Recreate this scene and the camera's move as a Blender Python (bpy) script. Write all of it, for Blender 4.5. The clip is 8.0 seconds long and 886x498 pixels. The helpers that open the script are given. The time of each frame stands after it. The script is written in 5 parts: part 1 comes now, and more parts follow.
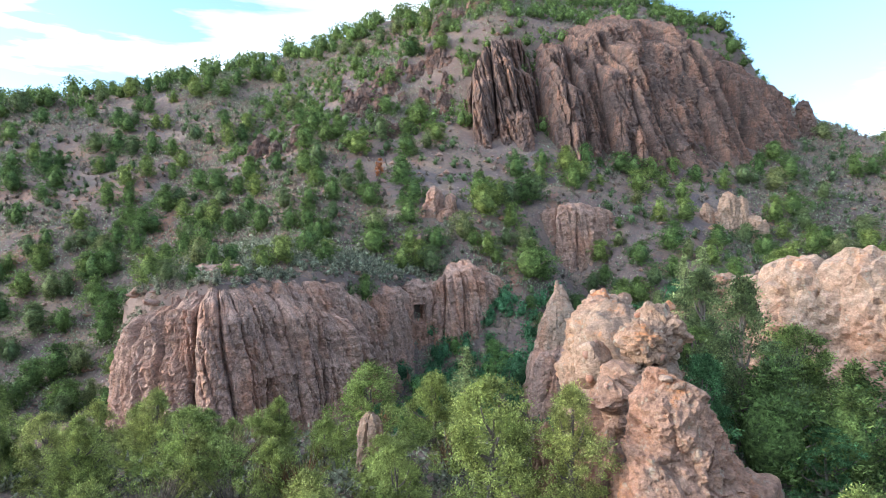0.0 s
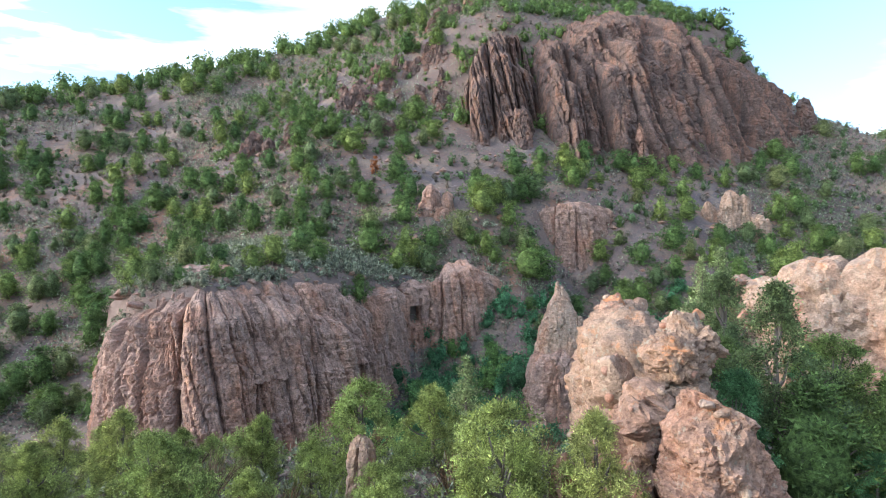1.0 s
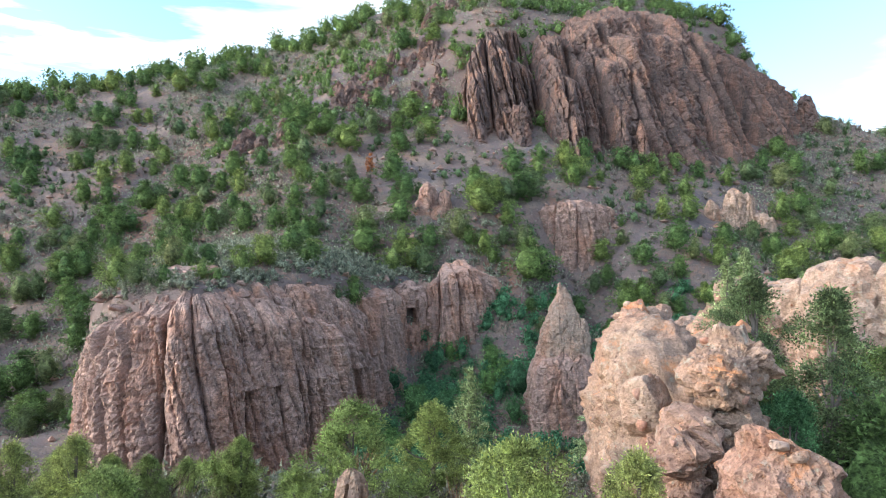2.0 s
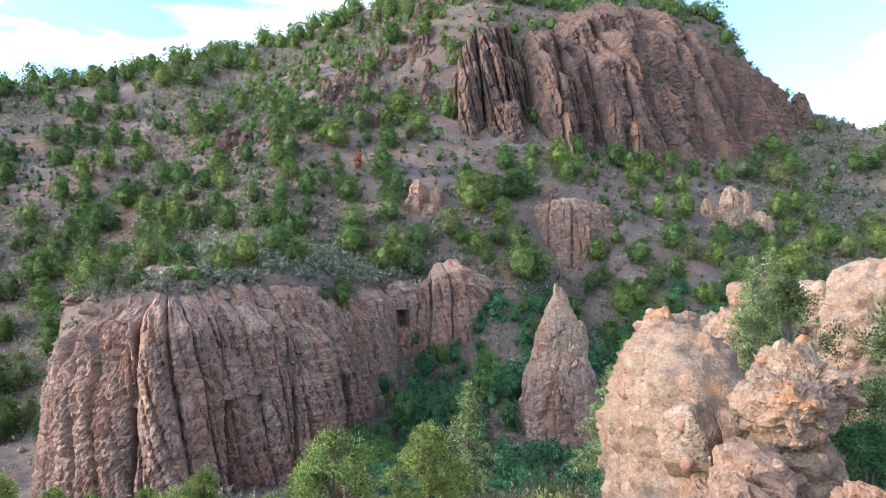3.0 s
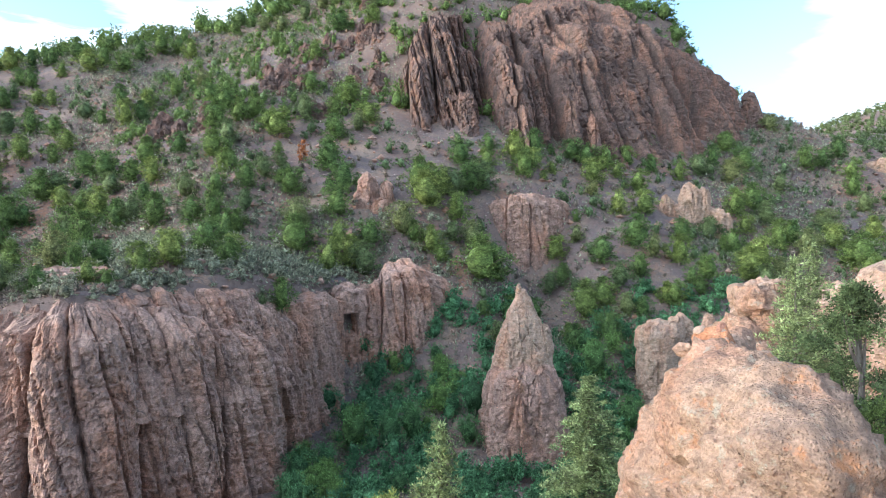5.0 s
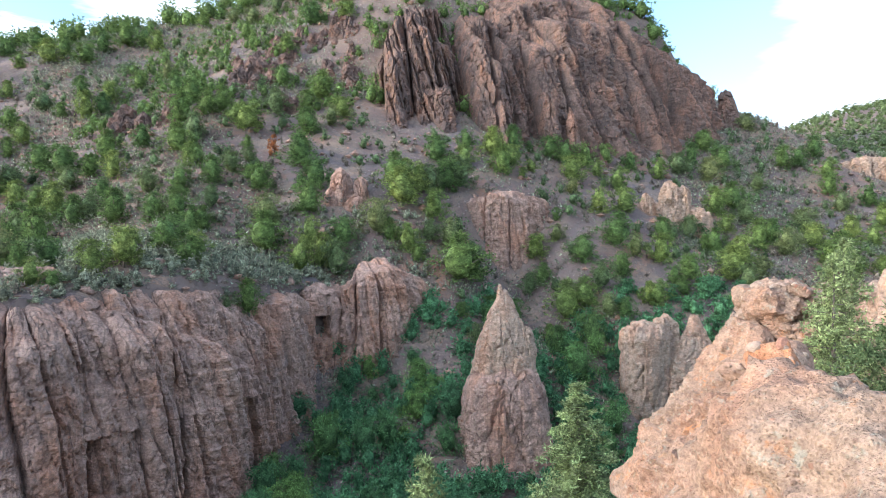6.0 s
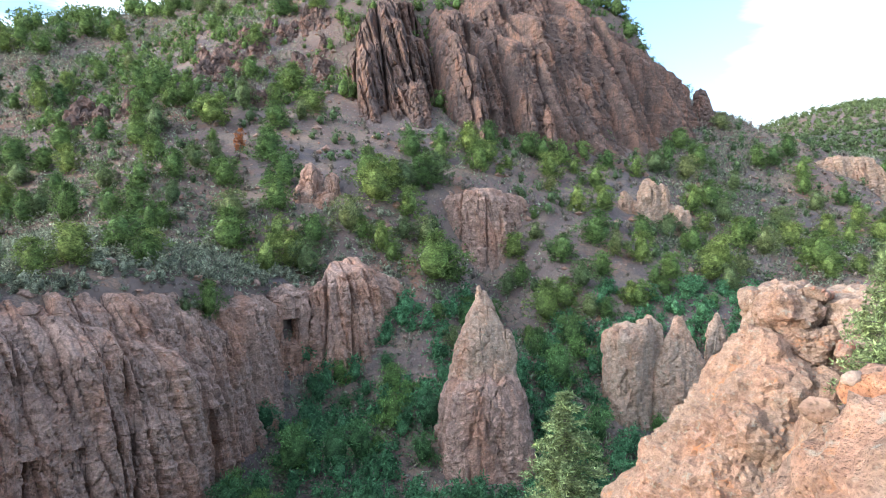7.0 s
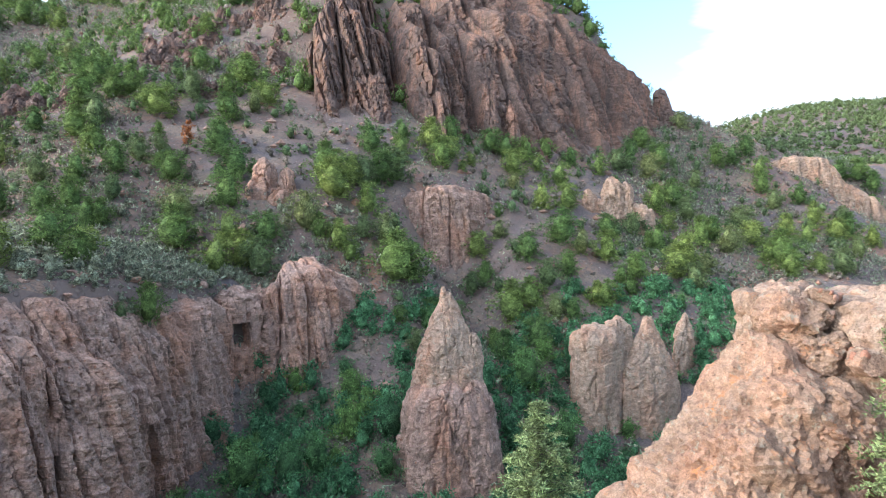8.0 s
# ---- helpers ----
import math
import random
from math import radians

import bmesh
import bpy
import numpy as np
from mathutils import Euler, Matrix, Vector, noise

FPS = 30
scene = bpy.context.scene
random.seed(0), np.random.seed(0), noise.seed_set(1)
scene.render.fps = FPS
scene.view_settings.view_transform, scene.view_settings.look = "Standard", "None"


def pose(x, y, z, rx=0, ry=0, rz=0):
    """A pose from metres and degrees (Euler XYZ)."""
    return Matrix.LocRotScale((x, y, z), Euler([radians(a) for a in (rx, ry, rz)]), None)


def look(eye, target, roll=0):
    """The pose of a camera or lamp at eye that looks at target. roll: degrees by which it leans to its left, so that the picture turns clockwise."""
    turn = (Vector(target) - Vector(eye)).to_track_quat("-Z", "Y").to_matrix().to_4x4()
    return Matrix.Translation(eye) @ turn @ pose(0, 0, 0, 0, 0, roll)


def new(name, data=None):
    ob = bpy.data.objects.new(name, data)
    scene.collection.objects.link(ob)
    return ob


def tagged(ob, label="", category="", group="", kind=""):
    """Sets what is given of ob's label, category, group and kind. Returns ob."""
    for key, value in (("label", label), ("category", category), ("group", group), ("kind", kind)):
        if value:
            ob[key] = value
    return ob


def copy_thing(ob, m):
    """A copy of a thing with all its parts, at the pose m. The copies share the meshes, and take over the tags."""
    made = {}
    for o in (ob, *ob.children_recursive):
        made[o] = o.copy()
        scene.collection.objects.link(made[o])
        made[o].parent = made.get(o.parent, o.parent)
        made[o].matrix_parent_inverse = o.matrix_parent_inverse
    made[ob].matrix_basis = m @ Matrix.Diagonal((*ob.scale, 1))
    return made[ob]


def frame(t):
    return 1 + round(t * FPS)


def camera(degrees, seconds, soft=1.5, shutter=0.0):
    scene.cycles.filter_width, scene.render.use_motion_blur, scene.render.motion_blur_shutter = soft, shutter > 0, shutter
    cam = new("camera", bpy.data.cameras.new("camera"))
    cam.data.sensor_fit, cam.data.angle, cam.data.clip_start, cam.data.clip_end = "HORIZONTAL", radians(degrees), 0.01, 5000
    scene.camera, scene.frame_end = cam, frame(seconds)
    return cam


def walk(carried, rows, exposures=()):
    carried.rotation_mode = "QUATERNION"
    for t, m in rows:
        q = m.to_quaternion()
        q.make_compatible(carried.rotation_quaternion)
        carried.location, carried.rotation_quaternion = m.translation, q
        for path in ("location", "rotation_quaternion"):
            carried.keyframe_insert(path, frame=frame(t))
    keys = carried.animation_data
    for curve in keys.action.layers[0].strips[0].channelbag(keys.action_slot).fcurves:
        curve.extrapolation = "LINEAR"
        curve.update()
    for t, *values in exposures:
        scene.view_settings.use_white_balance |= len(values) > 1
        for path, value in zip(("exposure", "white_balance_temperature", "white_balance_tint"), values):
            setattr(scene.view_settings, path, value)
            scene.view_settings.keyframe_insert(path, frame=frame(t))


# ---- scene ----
# The camera flies level at 3.7 m/s; heights count from its start.
# seconds, x, y, z, yaw, pitch, roll
PATH = [
    (0.0, 0.00, 0.00, -0.00, 0.00, 0.13, 0.04),
    (0.5, -0.09, 1.47, 0.06, -0.19, 0.09, 0.05),
    (1.0, -0.17, 3.07, 0.12, -0.37, 0.05, 0.07),
    (1.5, -0.28, 4.75, 0.18, -0.58, 0.01, 0.09),
    (3.0, -0.62, 10.29, 0.23, -1.68, -0.09, 0.13),
    (3.5, -0.73, 12.22, 0.21, -2.84, -0.13, 0.14),
    (4.0, -0.85, 14.15, 0.21, -4.04, -0.17, 0.13),
    (4.5, -0.91, 16.11, 0.17, -5.20, -0.21, 0.16),
    (6.0, -0.79, 22.04, -0.00, -8.63, -0.27, 0.14),
    (6.5, -0.64, 24.03, -0.00, -9.77, -0.32, 0.14),
    (7.0, -0.48, 26.01, -0.04, -11.05, -0.35, 0.14),
    (7.5, -0.27, 28.00, -0.08, -13.16, -0.38, 0.17),
    (8.0, -0.00, 30.00, -0.12, -14.72, -0.41, 0.20)]
cam = camera(70, 8.0, 0.5)
walk(cam, [(t, pose(x, y, z, 90 + p, r, w)) for t, x, y, z, w, p, r in PATH], [(0, 0.95), (8, 1.08)])

# ---- world and sun ----
SUN_FROM = Vector((-0.95, -0.14, 0.21)).normalized()
world = bpy.data.worlds.new("sky")
scene.world = world
world.use_nodes = True
wn, wl = world.node_tree.nodes, world.node_tree.links
wn.clear()
w_out, w_bg = wn.new("ShaderNodeOutputWorld"), wn.new("ShaderNodeBackground")
w_sky = wn.new("ShaderNodeTexSky")
w_sky.sky_type, w_sky.sun_disc = "NISHITA", False
w_sky.sun_elevation = math.asin(SUN_FROM.z)
w_sky.sun_rotation = math.atan2(SUN_FROM.x, SUN_FROM.y)
w_scale = wn.new("ShaderNodeMixRGB")
w_scale.blend_type, w_scale.inputs[0].default_value = "MULTIPLY", 1.0
w_scale.inputs[2].default_value = (1.75, 2.1, 2.6, 1)
w_co, w_map = wn.new("ShaderNodeTexCoord"), wn.new("ShaderNodeMapping")
w_map.inputs["Scale"].default_value = (1.0, 1.0, 6.0)
w_map.inputs["Location"].default_value = (0.35, 0.1, 0.3)
w_noise, w_ramp = wn.new("ShaderNodeTexNoise"), wn.new("ShaderNodeValToRGB")
w_noise.inputs["Scale"].default_value, w_noise.inputs["Detail"].default_value = 1.6, 7.0
w_noise.inputs["Roughness"].default_value = 0.55
w_ramp.color_ramp.elements[0].position, w_ramp.color_ramp.elements[1].position = 0.46, 0.63
w_mix = wn.new("ShaderNodeMixRGB")
wl.new(w_co.outputs["Generated"], w_map.inputs[0])
wl.new(w_map.outputs[0], w_noise.inputs["Vector"])
# a cloud bank low over the valley, and a clear gap beside it
w_sum = w_noise.outputs[0]
for way, low_, high_, gain in (((0.70, 0.70, 0.16), 0.94, 0.995, 0.30), ((0.40, 0.85, 0.36), 0.965, 0.995, -0.30), ((-0.50, 0.83, 0.24), 0.97, 0.999, -0.13)):
    w_d, w_r, w_a = wn.new("ShaderNodeVectorMath"), wn.new("ShaderNodeMapRange"), wn.new("ShaderNodeMath")
    w_d.operation, w_d.inputs[1].default_value = "DOT_PRODUCT", Vector(way).normalized()
    w_r.inputs["From Min"].default_value, w_r.inputs["From Max"].default_value = low_, high_
    w_r.inputs["To Min"].default_value, w_r.inputs["To Max"].default_value = 0.0, gain
    w_a.operation = "ADD"
    wl.new(w_co.outputs["Generated"], w_d.inputs[0])
    wl.new(w_d.outputs["Value"], w_r.inputs[0])
    wl.new(w_sum, w_a.inputs[0])
    wl.new(w_r.outputs[0], w_a.inputs[1])
    w_sum = w_a.outputs[0]
wl.new(w_sum, w_ramp.inputs[0])
wl.new(w_sky.outputs[0], w_scale.inputs[1])
# clouds are brighter round the sun
w_dot, w_glow = wn.new("ShaderNodeVectorMath"), wn.new("ShaderNodeMapRange")
w_dot.operation = "DOT_PRODUCT"
w_dot.inputs[1].default_value = SUN_FROM
w_glow.inputs["From Min"].default_value, w_glow.inputs["From Max"].default_value = 0.12, 1.0
w_glow.inputs["To Min"].default_value, w_glow.inputs["To Max"].default_value = 1.0, 6.5
w_cloud = wn.new("ShaderNodeMixRGB")
w_cloud.blend_type, w_cloud.inputs[0].default_value, w_cloud.inputs[1].default_value = "MULTIPLY", 1.0, (7.1, 8.1, 9.2, 1)
wl.new(w_co.outputs["Generated"], w_dot.inputs[0])
wl.new(w_dot.outputs["Value"], w_glow.inputs[0])
wl.new(w_glow.outputs[0], w_cloud.inputs[2])
wl.new(w_cloud.outputs[0], w_mix.inputs[2])
wl.new(w_ramp.outputs[0], w_mix.inputs[0])
wl.new(w_scale.outputs[0], w_mix.inputs[1])
wl.new(w_mix.outputs[0], w_bg.inputs[0])
w_bg.inputs[1].default_value = 0.12
wl.new(w_bg.outputs[0], w_out.inputs[0])

sun = new("sun", bpy.data.lights.new("sun", "SUN"))
sun.data.energy, sun.data.angle, sun.data.color = 1.45, radians(2.0), (1.0, 0.86, 0.71)
sun.matrix_world = look(SUN_FROM * 100, (0, 0, 0))


# ---- materials ----
def material(name, rough=0.9):
    m = bpy.data.materials.new(name)
    m.use_nodes = True
    n, l = m.node_tree.nodes, m.node_tree.links
    b = n["Principled BSDF"]
    b.inputs["Roughness"].default_value = rough
    b.inputs["Specular IOR Level"].default_value = 0.2
    return m, n, l, b


def tex_noise(n, l, vec, scale, detail=5.0, rough=0.6):
    t = n.new("ShaderNodeTexNoise")
    t.inputs["Scale"].default_value, t.inputs["Detail"].default_value, t.inputs["Roughness"].default_value = scale, detail, rough
    l.new(vec, t.inputs["Vector"])
    return t.outputs[0]


def stretched(n, l, vec, sx, sy, sz):
    t = n.new("ShaderNodeMapping")
    t.inputs["Scale"].default_value = (sx, sy, sz)
    l.new(vec, t.inputs[0])
    return t.outputs[0]


def ramp(n, l, fac, *stops):
    r = n.new("ShaderNodeValToRGB")
    e = r.color_ramp.elements
    while len(e) < len(stops):
        e.new(0.5)
    for k, (p, c) in enumerate(stops):
        e[k].position = p
        e[k].color = (c, c, c, 1) if isinstance(c, (int, float)) else (*c, 1)
    l.new(fac, r.inputs[0])
    return r.outputs[0]


def mixed(n, l, fac, a, b, mode="MIX"):
    x = n.new("ShaderNodeMixRGB")
    x.blend_type = mode
    for sock, v in zip(x.inputs, (fac, a, b)):
        if isinstance(v, tuple):
            sock.default_value = (*v, 1)
        elif isinstance(v, (int, float)):
            sock.default_value = v
        else:
            l.new(v, sock)
    return x.outputs[0]


def bumped(n, l, b, height, dist, strength=1.0, normal=None):
    t = n.new("ShaderNodeBump")
    t.inputs["Distance"].default_value, t.inputs["Strength"].default_value = dist, strength
    l.new(height, t.inputs["Height"])
    if normal:
        l.new(normal, t.inputs["Normal"])
    l.new(t.outputs[0], b.inputs["Normal"])
    return t.outputs[0]


def rock_material(name, light, mid, dark, stain, grain=1.0, lichen=0.0, bands=0.5, cracks=0.8, rust=0.0):
    """Conglomerate: a sandy matrix with pebbles, vertical weathering streaks, faint beds and cracks."""
    m, n, l, b = material(name, 0.92)
    co = n.new("ShaderNodeTexCoord").outputs["Object"]
    big = tex_noise(n, l, co, 0.16 * grain, 4)
    streak = tex_noise(n, l, stretched(n, l, co, 1, 1, 0.09), 0.7 * grain, 5)
    beds = tex_noise(n, l, stretched(n, l, co, 0.12, 0.12, 1), 0.9 * grain, 5)
    fine = tex_noise(n, l, stretched(n, l, co, 1, 1, 1.15), 5.0 * grain, 8, 0.7)
    col = mixed(n, l, ramp(n, l, big, (0.35, 0.0), (0.65, 1.0)), mid, light)
    col = mixed(n, l, ramp(n, l, streak, (0.44, 0.0), (0.66, 0.75)), col, stain)
    col = mixed(n, l, ramp(n, l, beds, (0.5, 0.0), (0.7, bands)), col, dark)
    if rust:
        iron = tex_noise(n, l, stretched(n, l, co, 1, 1, 0.4), 0.3, 4)
        col = mixed(n, l, ramp(n, l, iron, (0.48, 0.0), (0.64, rust)), col, (0.36, 0.17, 0.105))
    v = n.new("ShaderNodeTexVoronoi")
    v.inputs["Scale"].default_value = 2.6 * grain
    l.new(co, v.inputs["Vector"])
    vd = n.new("ShaderNodeTexVoronoi")
    vd.inputs["Scale"].default_value = 7.0 * grain
    l.new(co, vd.inputs["Vector"])
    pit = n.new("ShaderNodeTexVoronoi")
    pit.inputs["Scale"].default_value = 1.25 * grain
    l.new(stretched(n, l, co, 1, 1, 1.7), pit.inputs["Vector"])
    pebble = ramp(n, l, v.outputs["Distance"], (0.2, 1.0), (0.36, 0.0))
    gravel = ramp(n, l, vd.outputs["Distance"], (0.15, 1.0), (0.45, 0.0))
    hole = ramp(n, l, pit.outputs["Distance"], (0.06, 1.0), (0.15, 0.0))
    sep_v, sep_d = n.new("ShaderNodeSeparateColor"), n.new("ShaderNodeSeparateColor")
    l.new(v.outputs["Color"], sep_v.inputs[0])
    l.new(vd.outputs["Color"], sep_d.inputs[0])
    kind_v = ramp(n, l, sep_v.outputs[0], (0.0, dark), (0.45, mid), (0.75, light), (1.0, (0.3, 0.13, 0.08)))
    kind_d = ramp(n, l, sep_d.outputs[1], (0.0, dark), (0.5, mid), (1.0, light))
    some = ramp(n, l, tex_noise(n, l, co, 0.9 * grain, 2), (0.4, 0.15), (0.6, 0.7))
    col = mixed(n, l, mixed(n, l, 1.0, gravel, some, "MULTIPLY"), col, kind_d)
    col = mixed(n, l, mixed(n, l, 1.0, pebble, ramp(n, l, sep_v.outputs[1], (0.5, 0.0), (0.62, 0.85)), "MULTIPLY"), col, kind_v)
    col = mixed(n, l, 1.0, col, ramp(n, l, fine, (0.34, 0.68), (0.66, 1.24)), "MULTIPLY")
    lamina = tex_noise(n, l, stretched(n, l, co, 0.7, 0.7, 1.2), 1.5 * grain, 7, 0.7)
    col = mixed(n, l, 1.0, col, ramp(n, l, lamina, (0.38, 0.72), (0.6, 1.16)), "MULTIPLY")
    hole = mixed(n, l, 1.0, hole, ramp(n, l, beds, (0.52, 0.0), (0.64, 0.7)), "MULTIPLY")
    # the shade inside the pits is put into the colour; the bump sinks them too
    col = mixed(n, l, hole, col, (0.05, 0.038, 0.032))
    crack = n.new("ShaderNodeTexVoronoi")
    crack.feature, crack.inputs["Scale"].default_value = "DISTANCE_TO_EDGE", 0.55 * grain
    wobble = mixed(n, l, 0.25, stretched(n, l, co, 1, 1, 0.3), n.new("ShaderNodeTexNoise").outputs["Color"])
    l.new(wobble, crack.inputs["Vector"])
    line = ramp(n, l, crack.outputs["Distance"], (0.0, cracks), (0.03, 0.0))
    col = mixed(n, l, mixed(n, l, 1.0, line, ramp(n, l, big, (0.4, 0.2), (0.6, 1.0)), "MULTIPLY"), col, (0.05, 0.04, 0.036))
    if lichen:
        geo = n.new("ShaderNodeNewGeometry")
        sep = n.new("ShaderNodeSeparateXYZ")
        l.new(geo.outputs["Normal"], sep.inputs[0])
        up = ramp(n, l, sep.outputs["Z"], (0.0, 0.1), (0.7, 1.0))
        spots = ramp(n, l, tex_noise(n, l, co, 0.8, 7, 0.72), (0.56, 0.0), (0.66, lichen))
        col = mixed(n, l, mixed(n, l, 1.0, up, spots, "MULTIPLY"), col, (0.46, 0.18, 0.065))
        grey = ramp(n, l, tex_noise(n, l, stretched(n, l, co, 1.3, 1.1, 1.2), 1.9, 6, 0.7), (0.57, 0.0), (0.66, 0.55))
        col = mixed(n, l, grey, col, (0.30, 0.29, 0.23))
    l.new(col, b.inputs["Base Color"])
    low = n.new("ShaderNodeMath")
    low.operation = "SUBTRACT"
    l.new(mixed(n, l, 0.35, mixed(n, l, 0.5, fine, mixed(n, l, 0.45, gravel, pebble)), lamina), low.inputs[0])
    l.new(hole, low.inputs[1])
    first = bumped(n, l, b, mixed(n, l, 0.2, streak, beds), 0.35 / grain, 0.5)
    bumped(n, l, b, low.outputs[0], 0.26 / grain, 1.0, first)
    return m


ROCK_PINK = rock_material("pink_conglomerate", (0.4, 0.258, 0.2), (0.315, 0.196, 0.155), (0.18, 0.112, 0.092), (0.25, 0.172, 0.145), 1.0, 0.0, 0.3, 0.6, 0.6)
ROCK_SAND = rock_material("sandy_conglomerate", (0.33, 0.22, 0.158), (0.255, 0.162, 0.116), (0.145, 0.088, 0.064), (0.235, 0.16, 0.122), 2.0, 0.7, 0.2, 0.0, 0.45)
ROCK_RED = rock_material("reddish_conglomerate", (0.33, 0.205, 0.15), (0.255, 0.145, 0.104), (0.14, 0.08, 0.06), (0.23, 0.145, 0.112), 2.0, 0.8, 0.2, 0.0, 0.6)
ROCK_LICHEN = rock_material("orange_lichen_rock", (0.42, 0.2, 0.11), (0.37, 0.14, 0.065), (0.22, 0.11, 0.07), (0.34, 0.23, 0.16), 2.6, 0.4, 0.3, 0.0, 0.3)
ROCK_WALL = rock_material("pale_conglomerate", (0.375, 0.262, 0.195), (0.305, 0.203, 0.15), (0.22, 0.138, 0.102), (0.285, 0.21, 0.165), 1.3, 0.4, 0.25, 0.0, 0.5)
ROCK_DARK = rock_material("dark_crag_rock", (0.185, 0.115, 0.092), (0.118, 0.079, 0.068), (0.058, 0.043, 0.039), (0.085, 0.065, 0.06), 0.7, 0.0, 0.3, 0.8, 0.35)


def soil_material():
    m, n, l, b = material("stony_red_soil", 0.95)
    co = n.new("ShaderNodeTexCoord").outputs["Object"]
    big, mid = tex_noise(n, l, co, 0.035, 5), tex_noise(n, l, co, 0.16, 6)
    fine, grit = tex_noise(n, l, co, 1.1, 8, 0.72), tex_noise(n, l, co, 5.0, 4, 0.7)
    col = mixed(n, l, ramp(n, l, big, (0.4, 0.0), (0.6, 1.0)), (0.162, 0.104, 0.088), (0.146, 0.113, 0.112))
    col = mixed(n, l, ramp(n, l, mid, (0.48, 0.0), (0.58, 0.85)), col, (0.228, 0.16, 0.122))
    col = mixed(n, l, ramp(n, l, tex_noise(n, l, stretched(n, l, co, 1, 0.5, 1), 0.09, 6), (0.55, 0.0), (0.66, 0.75)), col, (0.28, 0.14, 0.09))
    col = mixed(n, l, ramp(n, l, fine, (0.48, 0.0), (0.58, 0.75)), col, (0.125, 0.105, 0.092))
    v = n.new("ShaderNodeTexVoronoi")
    v.inputs["Scale"].default_value = 1.5
    l.new(co, v.inputs["Vector"])
    sep_v = n.new("ShaderNodeSeparateColor")
    l.new(v.outputs["Color"], sep_v.inputs[0])
    stone = mixed(n, l, 1.0, ramp(n, l, v.outputs["Distance"], (0.22, 1.0), (0.36, 0.0)), ramp(n, l, sep_v.outputs[1], (0.5, 0.0), (0.6, 0.9)), "MULTIPLY")
    col = mixed(n, l, stone, col, ramp(n, l, sep_v.outputs[0], (0.0, (0.13, 0.105, 0.1)), (0.6, (0.25, 0.2, 0.18)), (1.0, (0.36, 0.28, 0.24))))
    col = mixed(n, l, 1.0, col, ramp(n, l, grit, (0.3, 0.6), (0.7, 1.35)), "MULTIPLY")
    # bare rock where the slope is steep
    geo = n.new("ShaderNodeNewGeometry")
    sep = n.new("ShaderNodeSeparateXYZ")
    l.new(geo.outputs["True Normal"], sep.inputs[0])
    rock = mixed(n, l, fine, (0.09, 0.07, 0.065), (0.27, 0.19, 0.16))
    col = mixed(n, l, ramp(n, l, sep.outputs["Z"], (0.45, 0.95), (0.6, 0.0)), col, rock)
    l.new(col, b.inputs["Base Color"])
    bumped(n, l, b, mixed(n, l, 0.22, mixed(n, l, 0.5, fine, stone), grit), 0.6, 0.9)
    return m


SOIL = soil_material()


def leaf_material(name, a, b_col, c):
    """Foliage: hue varies from tree to tree and from leaf to leaf."""
    m, n, l, b = material(name, 0.75)
    info, geo = n.new("ShaderNodeObjectInfo"), n.new("ShaderNodeNewGeometry")
    tree = ramp(n, l, info.outputs["Random"], (0.0, a), (0.55, b_col), (1.0, c))
    leaf = ramp(n, l, geo.outputs["Random Per Island"], (0.0, 0.55), (1.0, 1.4))
    co = n.new("ShaderNodeTexCoord").outputs["Object"]
    tree = mixed(n, l, 1.0, tree, ramp(n, l, tex_noise(n, l, co, 1.5, 3), (0.38, 0.55), (0.62, 1.4)), "MULTIPLY")
    sprig = tex_noise(n, l, co, 7.0, 4, 0.7)
    tree = mixed(n, l, 1.0, tree, ramp(n, l, sprig, (0.36, 0.4), (0.64, 1.5)), "MULTIPLY")
    l.new(mixed(n, l, 1.0, tree, leaf, "MULTIPLY"), b.inputs["Base Color"])
    bumped(n, l, b, sprig, 0.3, 0.8)
    t, mx = n.new("ShaderNodeBsdfTranslucent"), n.new("ShaderNodeMixShader")
    l.new(mixed(n, l, 1.0, tree, leaf, "MULTIPLY"), t.inputs[0])
    mx.inputs[0].default_value = 0.25
    l.new(b.outputs[0], mx.inputs[1])
    l.new(t.outputs[0], mx.inputs[2])
    l.new(mx.outputs[0], n["Material Output"].inputs[0])
    return m


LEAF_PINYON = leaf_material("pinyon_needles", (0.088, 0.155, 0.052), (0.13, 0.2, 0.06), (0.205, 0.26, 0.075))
# brighter copy of the pinyon needles: the near trees' light put into the colour
LEAF_NEAR_LIT = leaf_material("near_lit_pinyon_needles", (0.255, 0.325, 0.1), (0.31, 0.365, 0.11), (0.37, 0.4, 0.13))
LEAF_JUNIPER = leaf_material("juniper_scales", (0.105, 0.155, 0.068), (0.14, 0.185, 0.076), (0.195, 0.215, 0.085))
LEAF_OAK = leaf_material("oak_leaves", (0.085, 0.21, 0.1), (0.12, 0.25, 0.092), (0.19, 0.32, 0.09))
LEAF_FIR = leaf_material("fir_needles", (0.26, 0.33, 0.15), (0.28, 0.35, 0.155), (0.3, 0.36, 0.16))
LEAF_SAGE = leaf_material("sage_leaves", (0.220, 0.248, 0.171), (0.248, 0.259, 0.176), (0.231, 0.264, 0.149))
LEAF_DRY = leaf_material("dry_twigs", (0.21, 0.17, 0.135), (0.24, 0.2, 0.16), (0.25, 0.14, 0.07))
LEAF_RUST = leaf_material("rusty_autumn_leaves", (0.34, 0.13, 0.05), (0.38, 0.16, 0.06), (0.34, 0.12, 0.05))


